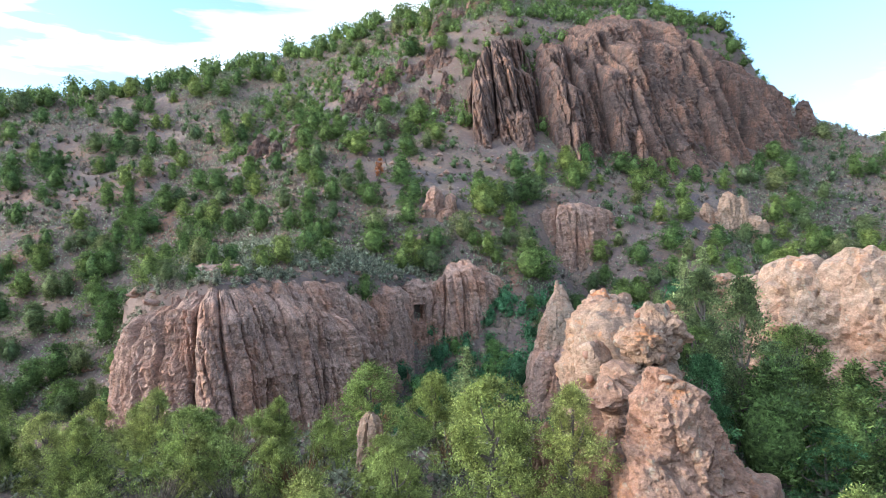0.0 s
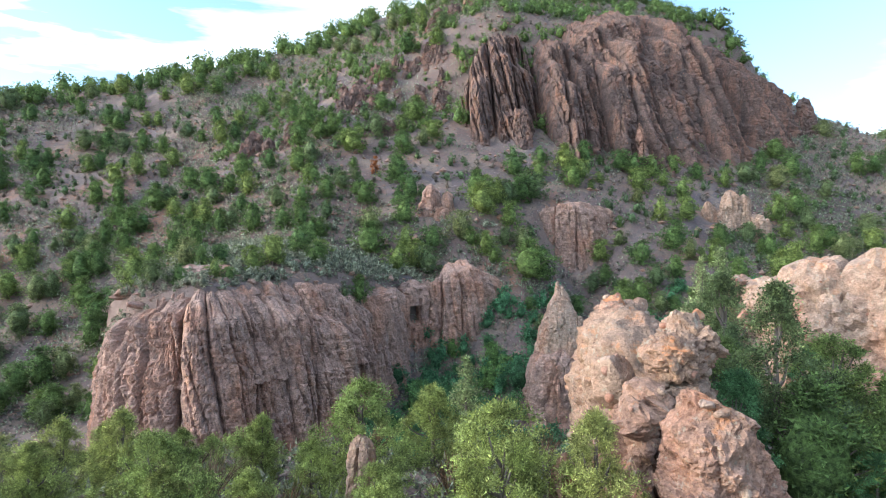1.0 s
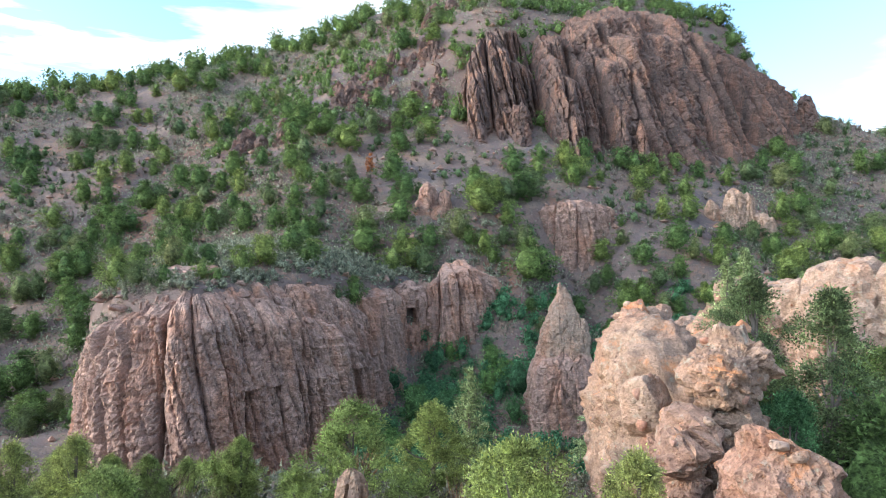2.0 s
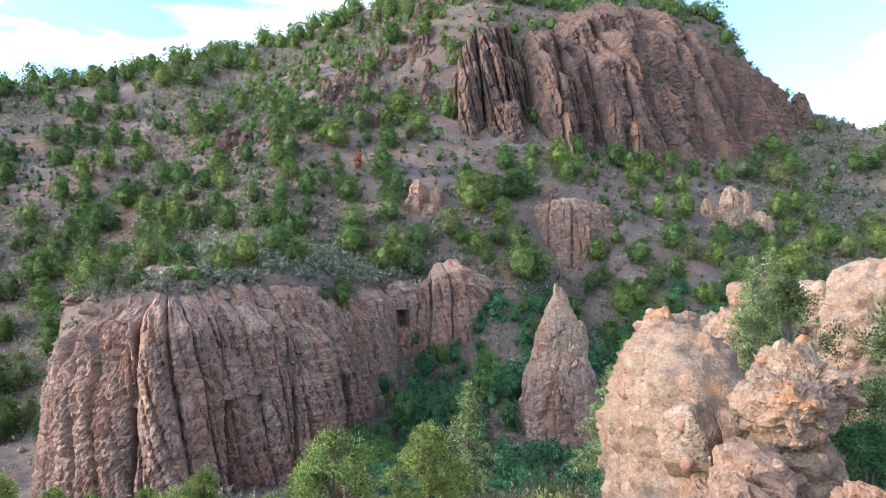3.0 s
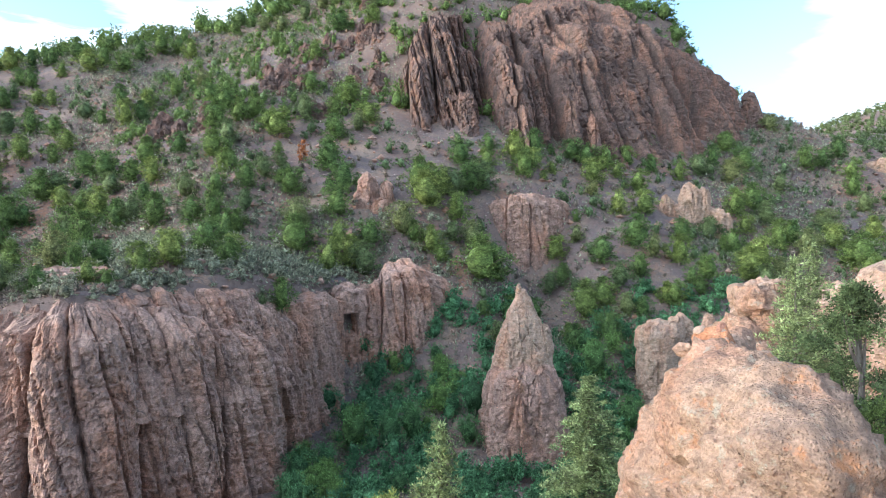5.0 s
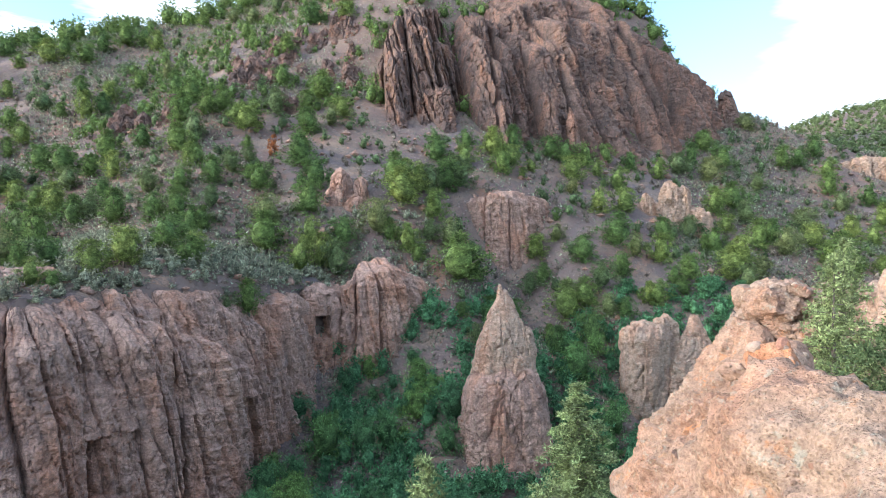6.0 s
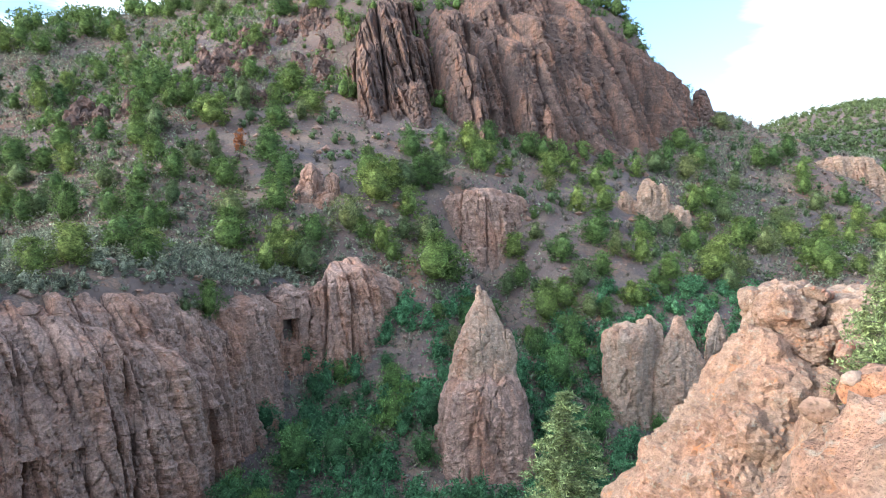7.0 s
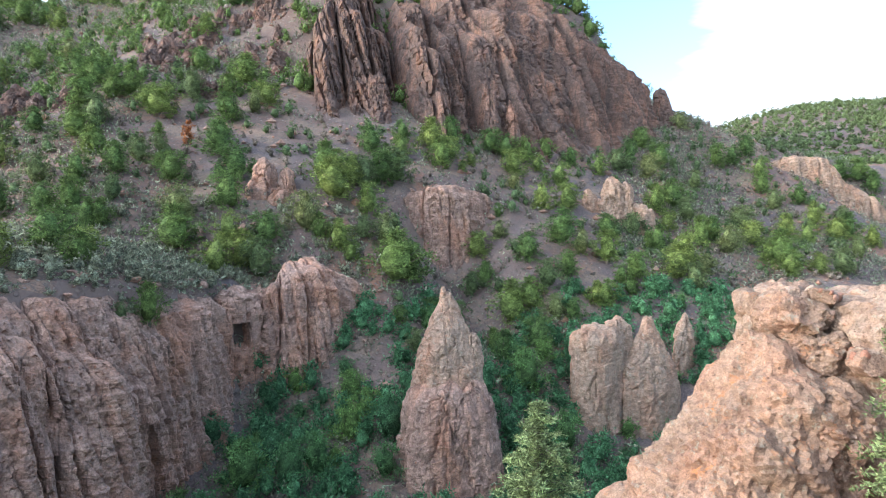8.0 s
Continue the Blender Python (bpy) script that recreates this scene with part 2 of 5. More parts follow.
def bark_material():
    m, n, l, b = material("grey_bark", 0.95)
    co = n.new("ShaderNodeTexCoord").outputs["Object"]
    s = tex_noise(n, l, stretched(n, l, co, 1, 1, 0.15), 9, 5)
    l.new(ramp(n, l, s, (0.3, (0.07, 0.055, 0.045)), (0.7, (0.21, 0.18, 0.155))), b.inputs["Base Color"])
    bumped(n, l, b, s, 0.04)
    return m


BARK = bark_material()


# ---- noise on arrays ----
def lattice(i, j, k, seed):
    h = (i * 374761393 + j * 668265263 + k * 2147483647 + seed * 974634777) & 0xFFFFFFFF
    h = ((h ^ (h >> 13)) * 1274126177) & 0xFFFFFFFF
    h = ((h ^ (h >> 16)) * 2246822519) & 0xFFFFFFFF
    return ((h ^ (h >> 15)) & 0xFFFF) / 65535.0


def value_noise(x, y, z, seed=0):
    i, j, k = (np.floor(a).astype(np.int64) for a in (x, y, z))
    u, v, w = x - i, y - j, z - k
    u, v, w = (a * a * a * (a * (a * 6 - 15) + 10) for a in (u, v, w))
    out = 0
    for a in (0, 1):
        for b in (0, 1):
            for c in (0, 1):
                out = out + lattice(i + a, j + b, k + c, seed) * (u if a else 1 - u) * (v if b else 1 - v) * (w if c else 1 - w)
    return out * 2 - 1


def fbm(x, y, z, octaves=4, seed=0):
    out, amp, f = 0, 1.0, 1.0
    for o in range(octaves):
        out = out + amp * value_noise(x * f + 17.3 * o, y * f - 9.1 * o, z * f + 4.7 * o, seed + o)
        amp, f = amp * 0.5, f * 2.03
    return out


def cells(x, y, z, seed=0):
    """Distances to the nearest and the second nearest of scattered points, and the nearest one's own random value."""
    i, j, k = (np.floor(a).astype(np.int64) for a in (x, y, z))
    d1, d2, own = np.full(x.shape, 9.0), np.full(x.shape, 9.0), np.zeros(x.shape)
    for a in (-1, 0, 1):
        for b in (-1, 0, 1):
            for c in (-1, 0, 1):
                p, q, r = i + a, j + b, k + c
                d = np.sqrt((p + lattice(p, q, r, seed) - x) ** 2 + (q + lattice(p, q, r, seed + 7) - y) ** 2 + (r + lattice(p, q, r, seed + 13) - z) ** 2)
                own = np.where(d < d1, lattice(p, q, r, seed + 29), own)
                d2 = np.minimum(d2, np.maximum(d1, d))
                d1 = np.minimum(d1, d)
    return d1, d2, own


def step(a, b, x):
    t = np.clip((x - a) / (b - a), 0, 1)
    return t * t * (3 - 2 * t)


def soft_max(a, b, k):
    return 0.5 * (a + b + np.sqrt((a - b) ** 2 + k * k))


def soft_min(a, b, k):
    return 0.5 * (a + b - np.sqrt((a - b) ** 2 + k * k))


# ---- the lie of the land ----
# x of the crest and its height above the flight line
CREST_X = [-900, -300, -161, -111, -54, -20, 16, 50, 77, 99, 113, 124, 150, 190, 260, 900]
CREST_Z = [24, 44, 59, 71, 90, 97, 101, 102, 97, 84, 66, 43, 27, 18, 10, 8]


def cliff_line(x):
    """y of the foot of the high crags."""
    return 162 + 0.0045 * (x - 20) ** 2


def bench_edge(x):
    """y of the edge of the rock bench above the canyon."""
    return np.interp(x, [-60, -44, -36, -27, -22, -15, -8, -2, 5, 11, 16], [150, 84, 75, 73, 79, 88.5, 99.5, 108, 112, 116, 140])


def ground(x, y, rough=True):
    x, y = np.asarray(x, float), np.asarray(y, float)
    zero = x * 0
    foot = 121 - 7 * np.exp(-(((x + 30) / 17) ** 2)) + 28 * (1 - np.exp(-(((x - 5) / 75) ** 2))) - 22 * step(150, 420, np.abs(x))
    d = y - foot
    hill = np.where(d > 0, 0.64 * d, (0.8 - 0.42 * step(45, 62, x) - 0.3 * (1 - step(-18, -8, x)) * step(-46, -38, x) * step(0, 6, y - bench_edge(x))) * d)
    hill = hill + 23 * step(15, 44, y - cliff_line(x)) * step(-34, 20, x) * (1 - step(108, 124, x))
    hill = hill - 10 * np.exp(-((x - 28) / 8) ** 2) * step(104, 116, y) * (1 - step(130, 137, y))
    hill = hill - 9 * np.exp(-((x - 162) / 17) ** 2 - ((y - 163) / 18) ** 2)
    crest = np.interp(x, CREST_X, CREST_Z) - 0.12 * np.maximum(y - 290, 0)
    hill = soft_min(hill, np.maximum(crest, 0), 5.0)
    bench = step(-2.0, 2.5, (y - bench_edge(x)) * (1 - 0.45 * step(-11, -7, x)) - 2.0 * step(-11, -7, x)) * (1 - step(12, 16, x)) * step(-50, -42, x)
    shelf = -5.3 + 0.13 * np.clip(y - bench_edge(x), 0, 45)
    hill = np.where(bench > 0, np.maximum(hill, hill * (1 - bench) + shelf * bench), hill)
    near = -8.6 - 0.05 * np.maximum(y, -60) - 0.47 * soft_max(y - 40, zero, 8) - 0.05 * np.maximum(-x - 12, 0) + 0.02 * np.maximum(x - 8, 0)
    hill = hill - 5 * np.exp(-((x - 1) / 9) ** 2 - ((y - 103) / 6) ** 2) * (1 - bench)
    near = near + 3.0 * np.exp(-((x - 27) / 9) ** 2 - ((y - 44) / 9) ** 2)
    land = soft_max(soft_max(hill, near, 3.0), zero - 26, 3.0)
    far = 99 * np.exp(-((x - 400) / 205) ** 2 - ((y - 410) / 170) ** 2) + 16 * np.exp(-((x - 300) / 70) ** 2 - ((y - 235) / 60) ** 2)
    far = far + 40 * np.exp(-((y + 520) / 200) ** 2)
    land = land + far * step(135, 260, np.hypot(x, y))
    if rough:
        near_by = 1 - 0.5 * step(300, 900, np.hypot(x, y))
        land = land + near_by * (1.7 * fbm(x * 0.045, y * 0.03, zero, 4, 3) * step(20, 60, np.hypot(x, y - 20)) + 0.45 * fbm(x * 0.2, y * 0.2, zero, 4, 5))
    return land


def mesh_object(name, verts, faces, mat, parent=None, label="", smooth=False):
    me = bpy.data.meshes.new(name)
    me.from_pydata(np.asarray(verts).tolist(), [], [tuple(int(i) for i in f) for f in faces] if not isinstance(faces, list) else faces)
    if smooth:
        me.shade_smooth()
    me.materials.append(mat)
    ob = new(name, me)
    if parent:
        ob.parent = parent
    return tagged(ob, label)


def grid_faces(rows, cols, wrap=False):
    i, j = np.meshgrid(np.arange(rows - 1), np.arange(cols if wrap else cols - 1), indexing="ij")
    k = (j + 1) % cols
    return np.stack([i * cols + j, i * cols + k, (i + 1) * cols + k, (i + 1) * cols + j], -1).reshape(-1, 4).tolist()


def axis(lo, hi, fine, far_lo, far_hi):
    out = list(np.arange(lo, hi + 0.01, fine))
    a, s = lo, fine
    while a > far_lo:
        s *= 1.25
        a -= s
        out.insert(0, a)
    a, s = hi, fine
    while a < far_hi:
        s *= 1.25
        a += s
        out.append(a)
    return np.array(out)


gx, gy = np.meshgrid(axis(-190, 200, 1.5, -3500, 3500), axis(-30, 310, 1.5, -3500, 4000))
ground_mesh = mesh_object("ground", np.stack([gx, gy, ground(gx, gy)], -1).reshape(-1, 3), grid_faces(*gx.shape), SOIL, None, "stony reddish hillside soil with dry grass above a canyon", True)
tagged(ground_mesh, category="ground", kind="structure")


# ---- rocks ----
def thing(name, x, y, z, label, category, group=""):
    e = new(name)
    e.empty_display_size = 0.5
    e.location = (x, y, z)
    return tagged(e, label, category, group)


def under(ob, parent):
    """Puts a mesh that is made in world metres under its thing."""
    ob.parent = parent
    ob.matrix_parent_inverse = Matrix.Translation(parent.location).inverted()
    return ob


def jointed(w, width, seed, gap=0.3):
    """Uneven joints along a wall: a column's own number, the place across it, its roundness (0 at a joint, 1 in its middle), and the joint itself."""
    q = w / width
    i = np.floor(q).astype(np.int64)
    d1, d2, own, side = np.full(q.shape, 9.0), np.full(q.shape, 9.0), np.zeros(q.shape, np.int64), q * 0
    for a in (-2, -1, 0, 1, 2):
        away = q - (i + a + 0.5 + 0.85 * (lattice(i + a, 0, 0, seed) - 0.5))
        d = np.abs(away)
        own, side = np.where(d < d1, i + a, own), np.where(d < d1, away, side)
        d2 = np.minimum(d2, np.maximum(d1, d))
        d1 = np.minimum(d1, d)
    e = (d2 - d1) / (d1 + d2)
    return own, side, 1 - (1 - e) ** 6, np.exp(-(((d2 - d1) * width / gap) ** 2))


def fluted_wall(plan, tops, z0, mat, parent, batter=0.12, width=4.5, depth=1.3, drop=0.2, shoulder=5.0, rise=0.25, ds=0.14, dz=0.16, seed=0, setback=None, shear=0.0, fine=1.0, pivot=None, name="rock_column"):
    """A cliff of upright columns along a line in plan, split into its columns: each has its own bulge, height and setback."""
    pts = np.asarray(plan, float)
    run = np.concatenate([[0], np.cumsum(np.hypot(*np.diff(pts, axis=0).T))])
    s = np.arange(0, run[-1], ds)
    soft = np.ones(max(3, int(3.0 / ds)))
    pad = len(soft)
    cx, cy, top = (np.convolve(np.pad(np.interp(s, run, c), pad, mode="edge"), soft / soft.sum(), "same")[pad:-pad] for c in (pts[:, 0], pts[:, 1], tops))
    back = np.interp(s, run, setback) if setback is not None else s * 0
    tx, ty = np.gradient(cx), np.gradient(cy)
    size = np.hypot(tx, ty)
    nx, ny = ty / size, -tx / size
    nf, ns = int((top.max() - z0) / dz), int(shoulder / (dz * 1.6))
    v = np.concatenate([np.linspace(0, 1, nf), np.ones(ns)])[:, None]
    b = np.concatenate([np.zeros(nf), np.linspace(0, 1, ns + 1)[1:] * shoulder])[:, None]
    S, T = np.broadcast_to(s, (nf + ns, len(s))), top[None, :]
    z = z0 + v * (T - z0) + rise * b
    w = S + shear * (z - z0) + 0.4 * fbm(S * 0.11, z * 0.05, S * 0 + seed, 2, seed) + 0.1 * fbm(S * 0.9, z * 0.5, S * 0, 3, seed + 3)
    out = batter * ((T if pivot is None else pivot) - np.minimum(z, T)) - b - back
    lift = 0
    high = T - z0
    col = None
    for k, (wd, am, cr, dr) in enumerate(((width, depth, 0.95 * depth, drop), (width * 0.42, depth * 0.3, 0.5 * depth, drop * 3.2), (width * 0.2, depth * 0.17, 0.16 * depth, drop * 4.0))):
        own, side, bulge, joint = jointed(w + 0.13 * k * z, wd, seed + 11 * k, 2.3 * ds)
        a, c, e = (lattice(own, 1 + k, 0, seed + q) for q in (5, 6, 7))
        head = T - dr * high * a**1.4
        past = step(-0.25 * wd, 0.5 * wd, z - head)
        out = out + am * (c - 0.5) * 0.9 + am * 1.5 * side * (lattice(own, 1 + k, 0, seed + 8) - 0.5) + am * 0.5 * bulge * (1 - 0.5 * past) - am * 1.2 * past * (0.4 + e) - cr * joint * (0.25 + 0.75 * c) * (1 - 0.3 * past)
        if k < 2:
            lift = lift + am * 0.35 * (bulge - 0.7) + am * 0.9 * (e - 0.5)
        col = own if k == 0 else col
    P, Q = S / fine, z / fine
    e1, e2, blk = cells(P * 0.75, Q * 0.42 + 0.15 * w / fine, S * 0 + 0.5, seed + 61)
    out = out + fine * (0.28 * (blk - 0.5) - 0.3 * np.exp(-(((e2 - e1) / 0.06) ** 2)) * (blk > 0.5))
    f1, f2, blk = cells(P * 2.1, Q * 1.3, S * 0 + 0.5, seed + 71)
    out = out + fine * (0.16 * (blk - 0.5) - 0.12 * np.exp(-(((f2 - f1) / 0.08) ** 2)))
    bed = Q * 0.8 + 0.9 * fbm(P * 0.12, Q * 0.1, S * 0, 2, seed + 41)
    out = out + 0.16 * (bed - np.floor(bed) - 0.5) * (lattice(np.floor(bed).astype(np.int64), col, 0, 3) > 0.5)
    out = out + fine * (0.1 * fbm(P * 0.9, Q * 0.5, S * 0, 2, seed + 81) + 0.13 * np.abs(fbm(P * 2.2, Q * 1.5, S * 0, 2, seed + 85)) + 0.1 * fbm(P * 3.2, Q * 2.6, S * 0, 2, seed + 91))
    z = z + np.minimum(v, 1) ** 6 * lift * np.clip(1 - b / shoulder, 0, 1) + 0.3 * fine * fbm(S * 0.8, b * 0.8 + z * 0, S * 0, 3, seed + 95) * (b > 0)
    px, py = cx + nx * out, cy + ny * out
    verts = np.stack([px, py, z], -1).reshape(-1, 3)
    faces = np.array(grid_faces(*S.shape))
    ids = col.reshape(-1)[faces[:, 0]]
    for i in np.unique(ids):
        f = faces[ids == i]
        used, f = np.unique(f, return_inverse=True)
        under(mesh_object(name, verts[used], f.reshape(-1, 4).tolist(), mat), parent)


def rock_column(name, x, y, z0, z1, rx, ry, mat, parent=None, rot=0.0, taper=0.3, dome=0.25, lean=(0.0, 0.0), seg=44, rings=44,
                rough=0.5, grain=1.0, square=2.6, flutes=1.0, point=0.0, label="", outline=None):
    """A tapered, fluted and cracked column of rock from z0 up to z1; outline: (height, radius) pairs in place of the taper."""
    u = np.linspace(0, 1, rings)
    t, a = np.meshgrid(1 - (1 - u) ** 1.25, np.linspace(0, 2 * np.pi, seg, endpoint=False), indexing="ij")
    c, s = np.cos(a), np.sin(a)
    r = (np.abs(c) ** square + np.abs(s) ** square) ** (-1 / square)
    top = np.clip((t - (1 - dome)) / dome, 0, 1)
    prof = (1 - taper * t) * ((1 - top) ** point if point else np.sqrt(np.clip(1 - top**2.2, 0, 1)))
    h = z1 - z0
    if outline:
        prof = np.interp(z0 + t * h, [p[0] for p in outline], [p[1] / rx for p in outline])
    cr, sr = math.cos(rot), math.sin(rot)
    lx, ly = rx * c * r * prof, ry * s * r * prof
    px, py, pz = x + lx * cr - ly * sr + lean[0] * t * h, y + lx * sr + ly * cr + lean[1] * t * h, z0 + t * h
    nx, ny = c * cr - s * sr, c * sr + s * cr
    g = grain
    # ribs parted by joints, angular blocks, broken beds, fine relief
    rib = fbm(px * 0.3 / g, py * 0.3 / g, pz * 0.04 / g, 3, 21)
    d = rough * flutes * (0.5 * np.abs(rib) - 0.9 * np.exp(-((rib / 0.045) ** 2)))
    d1, d2, own = cells(px * 0.5 / g, py * 0.5 / g, pz * 0.09 / g, 51)
    d = d + 0.9 * rough * (own - 0.5) - 1.1 * rough * flutes * np.exp(-(((d2 - d1) / 0.045) ** 2))
    e1, e2, own2 = cells(px * 1.2 / g, py * 1.2 / g, pz * 0.6 / g, 61)
    d = d + 0.45 * rough * (own2 - 0.5) - 0.4 * rough * np.exp(-(((e2 - e1) / 0.05) ** 2)) * (own2 > 0.4)
    bed = pz * 0.6 / g + 0.7 * fbm(px * 0.15, py * 0.15, pz * 0.15, 2, 41)
    d = d + 0.32 * rough * (bed - np.floor(bed) - 0.5) * (lattice(np.floor(bed).astype(np.int64), np.floor(px * 0.35 + py * 0.3).astype(np.int64), 0, 9) > 0.45)
    d = d + 0.4 * rough * fbm(px * 0.8 / g, py * 0.8 / g, pz * 0.8 / g, 4, 31) + 0.1 * rough * fbm(px * 4.5 / g, py * 4.5 / g, pz * 5 / g, 2, 33)
    keep = np.clip(prof * 1.6, 0, 1)
    px, py = px + nx * d * keep, py + ny * d * keep
    pz = pz + rough * 1.3 * t**2 * (fbm(px * 0.7 / g, py * 0.7 / g, pz * 0, 3, 71) + 0.3 * fbm(px * 2.2 / g, py * 2.2 / g, pz * 0, 3, 73))
    ob = mesh_object(name, np.stack([px, py, pz], -1).reshape(-1, 3), grid_faces(rings, seg, True), mat, None, label)
    return under(ob, parent) if parent else ob


BALLS = {}


def ball(sub):
    """Points and triangles of a fine ball."""
    if sub not in BALLS:
        bm = bmesh.new()
        bmesh.ops.create_icosphere(bm, subdivisions=sub, radius=1.0)
        BALLS[sub] = (np.array([v.co[:] for v in bm.verts]), [tuple(v.index for v in f.verts) for f in bm.faces])
        bm.free()
    return BALLS[sub]


def pebbly(x, y, z, seed, blocky=1.0):
    """Relief of weathered conglomerate: broad swells, broken faces, cracks, cobbles and pebbles standing proud."""
    d = 0.3 * fbm(x * 0.45, y * 0.45, z * 0.6, 3, seed) + 0.17 * fbm(x * 1.7, y * 1.7, z * 2.2, 3, seed + 2)
    c1, c2, own = cells(x * 0.55 + 0.2 * z + 0.1 * d, y * 0.55 + 0.3 * d, z * 0.5 - 0.15 * x, seed + 4)
    d = d + blocky * (0.6 * (own - 0.5) - 0.3 * np.exp(-(((c2 - c1) / 0.03) ** 2)) * (own > 0.4))
    e1, e2, own = cells(x * 1.5, y * 1.5, z * 1.9, seed + 6)
    d = d + blocky * (0.24 * (own - 0.5) - 0.14 * np.exp(-(((e2 - e1) / 0.04) ** 2)) * (own > 0.55))
    f1, f2, own = cells(x * 2.6, y * 2.6, z * 2.9, seed + 8)
    d = d + 0.5 * np.clip(0.42 - f1, 0, 1) * (own > 0.6) - 0.2 * np.clip(0.34 - f1, 0, 1) * (own < 0.13)
    g1, g2, own = cells(x * 6.5, y * 6.5, z * 7, seed + 10)
    return d + 0.2 * np.clip(0.5 - g1, 0, 1) * (own > 0.4) + 0.05 * fbm(x * 7, y * 7, z * 7, 2, seed + 12)


def rock_mass(name, centre, lobes, mat, parent, sub=5, seed=0, melt=0.18, blocky=1.0, smooth=False, label=""):
    """One body of rock out of blunt lobes (x, y, z, radii, squareness, turn), melted together and weathered."""
    way, tris = ball(sub)
    c = np.array(centre, float)

    def depth(p):
        total = 0
        for x, y, z, rx, ry, rz, sq, turn in lobes:
            q = p - (x, y, z)
            ct, st = math.cos(turn), math.sin(turn)
            a, b_ = (q[:, 0] * ct + q[:, 1] * st) / rx, (q[:, 1] * ct - q[:, 0] * st) / ry
            g = ((np.abs(a) ** sq + np.abs(b_) ** sq + np.abs(q[:, 2] / rz) ** sq) ** (1 / sq) - 1) * min(rx, ry, rz)
            total = total + np.exp(-np.clip(g, -9, 9) / melt)
        return -np.log(total)

    far = max(math.dist(centre, l[:3]) + max(l[3:6]) for l in lobes) * 1.3
    reach = np.full(len(way), 0.05)
    for r in np.linspace(0.02, 1, 44) * far:
        reach = np.where(depth(c + way * r) < 0, r, reach)
    lo, hi = reach, reach + far / 43
    for k in range(7):
        m = (lo + hi) / 2
        inside = depth(c + way * m[:, None]) < 0
        lo, hi = np.where(inside, m, lo), np.where(inside, hi, m)
    p = c + way * lo[:, None]
    cut = np.random.RandomState(seed + 3)
    for k in range(26):
        side = cut.normal(0, 1, 3) * (1, 1, 0.6)
        side /= np.linalg.norm(side)
        along = (p - c) @ side
        p = p - side * (np.maximum(along - np.quantile(along, cut.uniform(0.93, 0.99)), 0) * 0.75 * blocky**0.5)[:, None]
    f0 = depth(p)
    n = np.stack([depth(p + e) - f0 for e in np.eye(3) * 0.02], -1)
    n /= np.linalg.norm(n, axis=1)[:, None] + 1e-9
    p = p + n * pebbly(p[:, 0], p[:, 1], p[:, 2], seed, blocky)[:, None]
    return under(mesh_object(name, p, tris, mat, None, label, smooth), parent)


def boulder(name, x, y, z, rx, ry, rz, mat, parent=None, rot=0.0, sub=4, rough=0.18, seed=0, square=2.8, tilt=0.0, label=""):
    """A rounded, angular block with pebbly relief."""
    p, faces = ball(sub)
    k = (np.abs(p) ** square).sum(1) ** (-1 / square)
    q = p * k[:, None] * (rx, ry, rz)
    m = np.array((Matrix.Rotation(rot, 3, "Z") @ Matrix.Rotation(tilt, 3, "Y")))
    q, nrm = q @ m.T + (x, y, z), p @ m.T
    size = (rx + ry + rz) / 3
    cut = np.random.RandomState(int(abs(seed) * 31) + 5)
    for k in range(16):
        way = cut.normal(0, 1, 3)
        way /= np.linalg.norm(way)
        over = np.maximum((q - (x, y, z)) @ way - cut.uniform(0.6, 0.92) * np.abs(way * (rx, ry, rz)).max() * 1.05, 0)
        q = q - way * (over * 0.85)[:, None]
    w = [q[:, i] / size + seed * 3.7 for i in range(3)]
    d = rough * (0.5 * fbm(*(a * 0.9 for a in w), 3, 5) + 0.25 * fbm(*(a * 3.5 for a in w), 4, 9))
    c1, c2, own = cells(*(a * 1.3 for a in w), 15)
    d = d + 0.4 * rough * (own - 0.5) - 0.25 * rough * np.exp(-(((c2 - c1) / 0.04) ** 2)) * (own > 0.5)
    q = q + nrm * (d * size)[:, None]
    ob = mesh_object(name, q, faces, mat, None, label, True)
    return under(ob, parent) if parent else ob


# the long cliff on the canyon's far side, in front of its bench
cliff = thing("canyon_cliff", -24, 74, -24, "pinkish grey conglomerate cliff of fluted columns beside the canyon", "cliff")
rng = random.Random(4)
CLIFF_PLAN = [(-42.0, 89), (-39.6, 82), (-37.2, 77.0), (-33.6, 73.2), (-28.8, 71.6), (-24.6, 72.6), (-20.6, 76.2), (-16.6, 80.0), (-13.4, 82.4), (-11.8, 85.6), (-12.6, 90)]
fluted_wall(CLIFF_PLAN, [-10.4, -9.6, -8.0, -6.7, -6.0, -5.8, -6.4, -7.6, -8.8, -9.4, -9.0], -29, ROCK_PINK, cliff, 0.1, 6.6, 1.9, 0.1, 11.0, 0.36, 0.13, 0.15, 3)
# the part that stands back towards the cave
fluted_wall([(-14.6, 88.5), (-11.2, 91), (-8.6, 95), (-6.6, 99.5), (-6.0, 103.5), (-7.5, 107)], [-7.4, -7.0, -6.6, -6.3, -6.3, -6.2], -27, ROCK_PINK, cliff, 0.1, 3.6, 1.0, 0.15, 7.0, 0.36, 0.15, 0.18, 19)
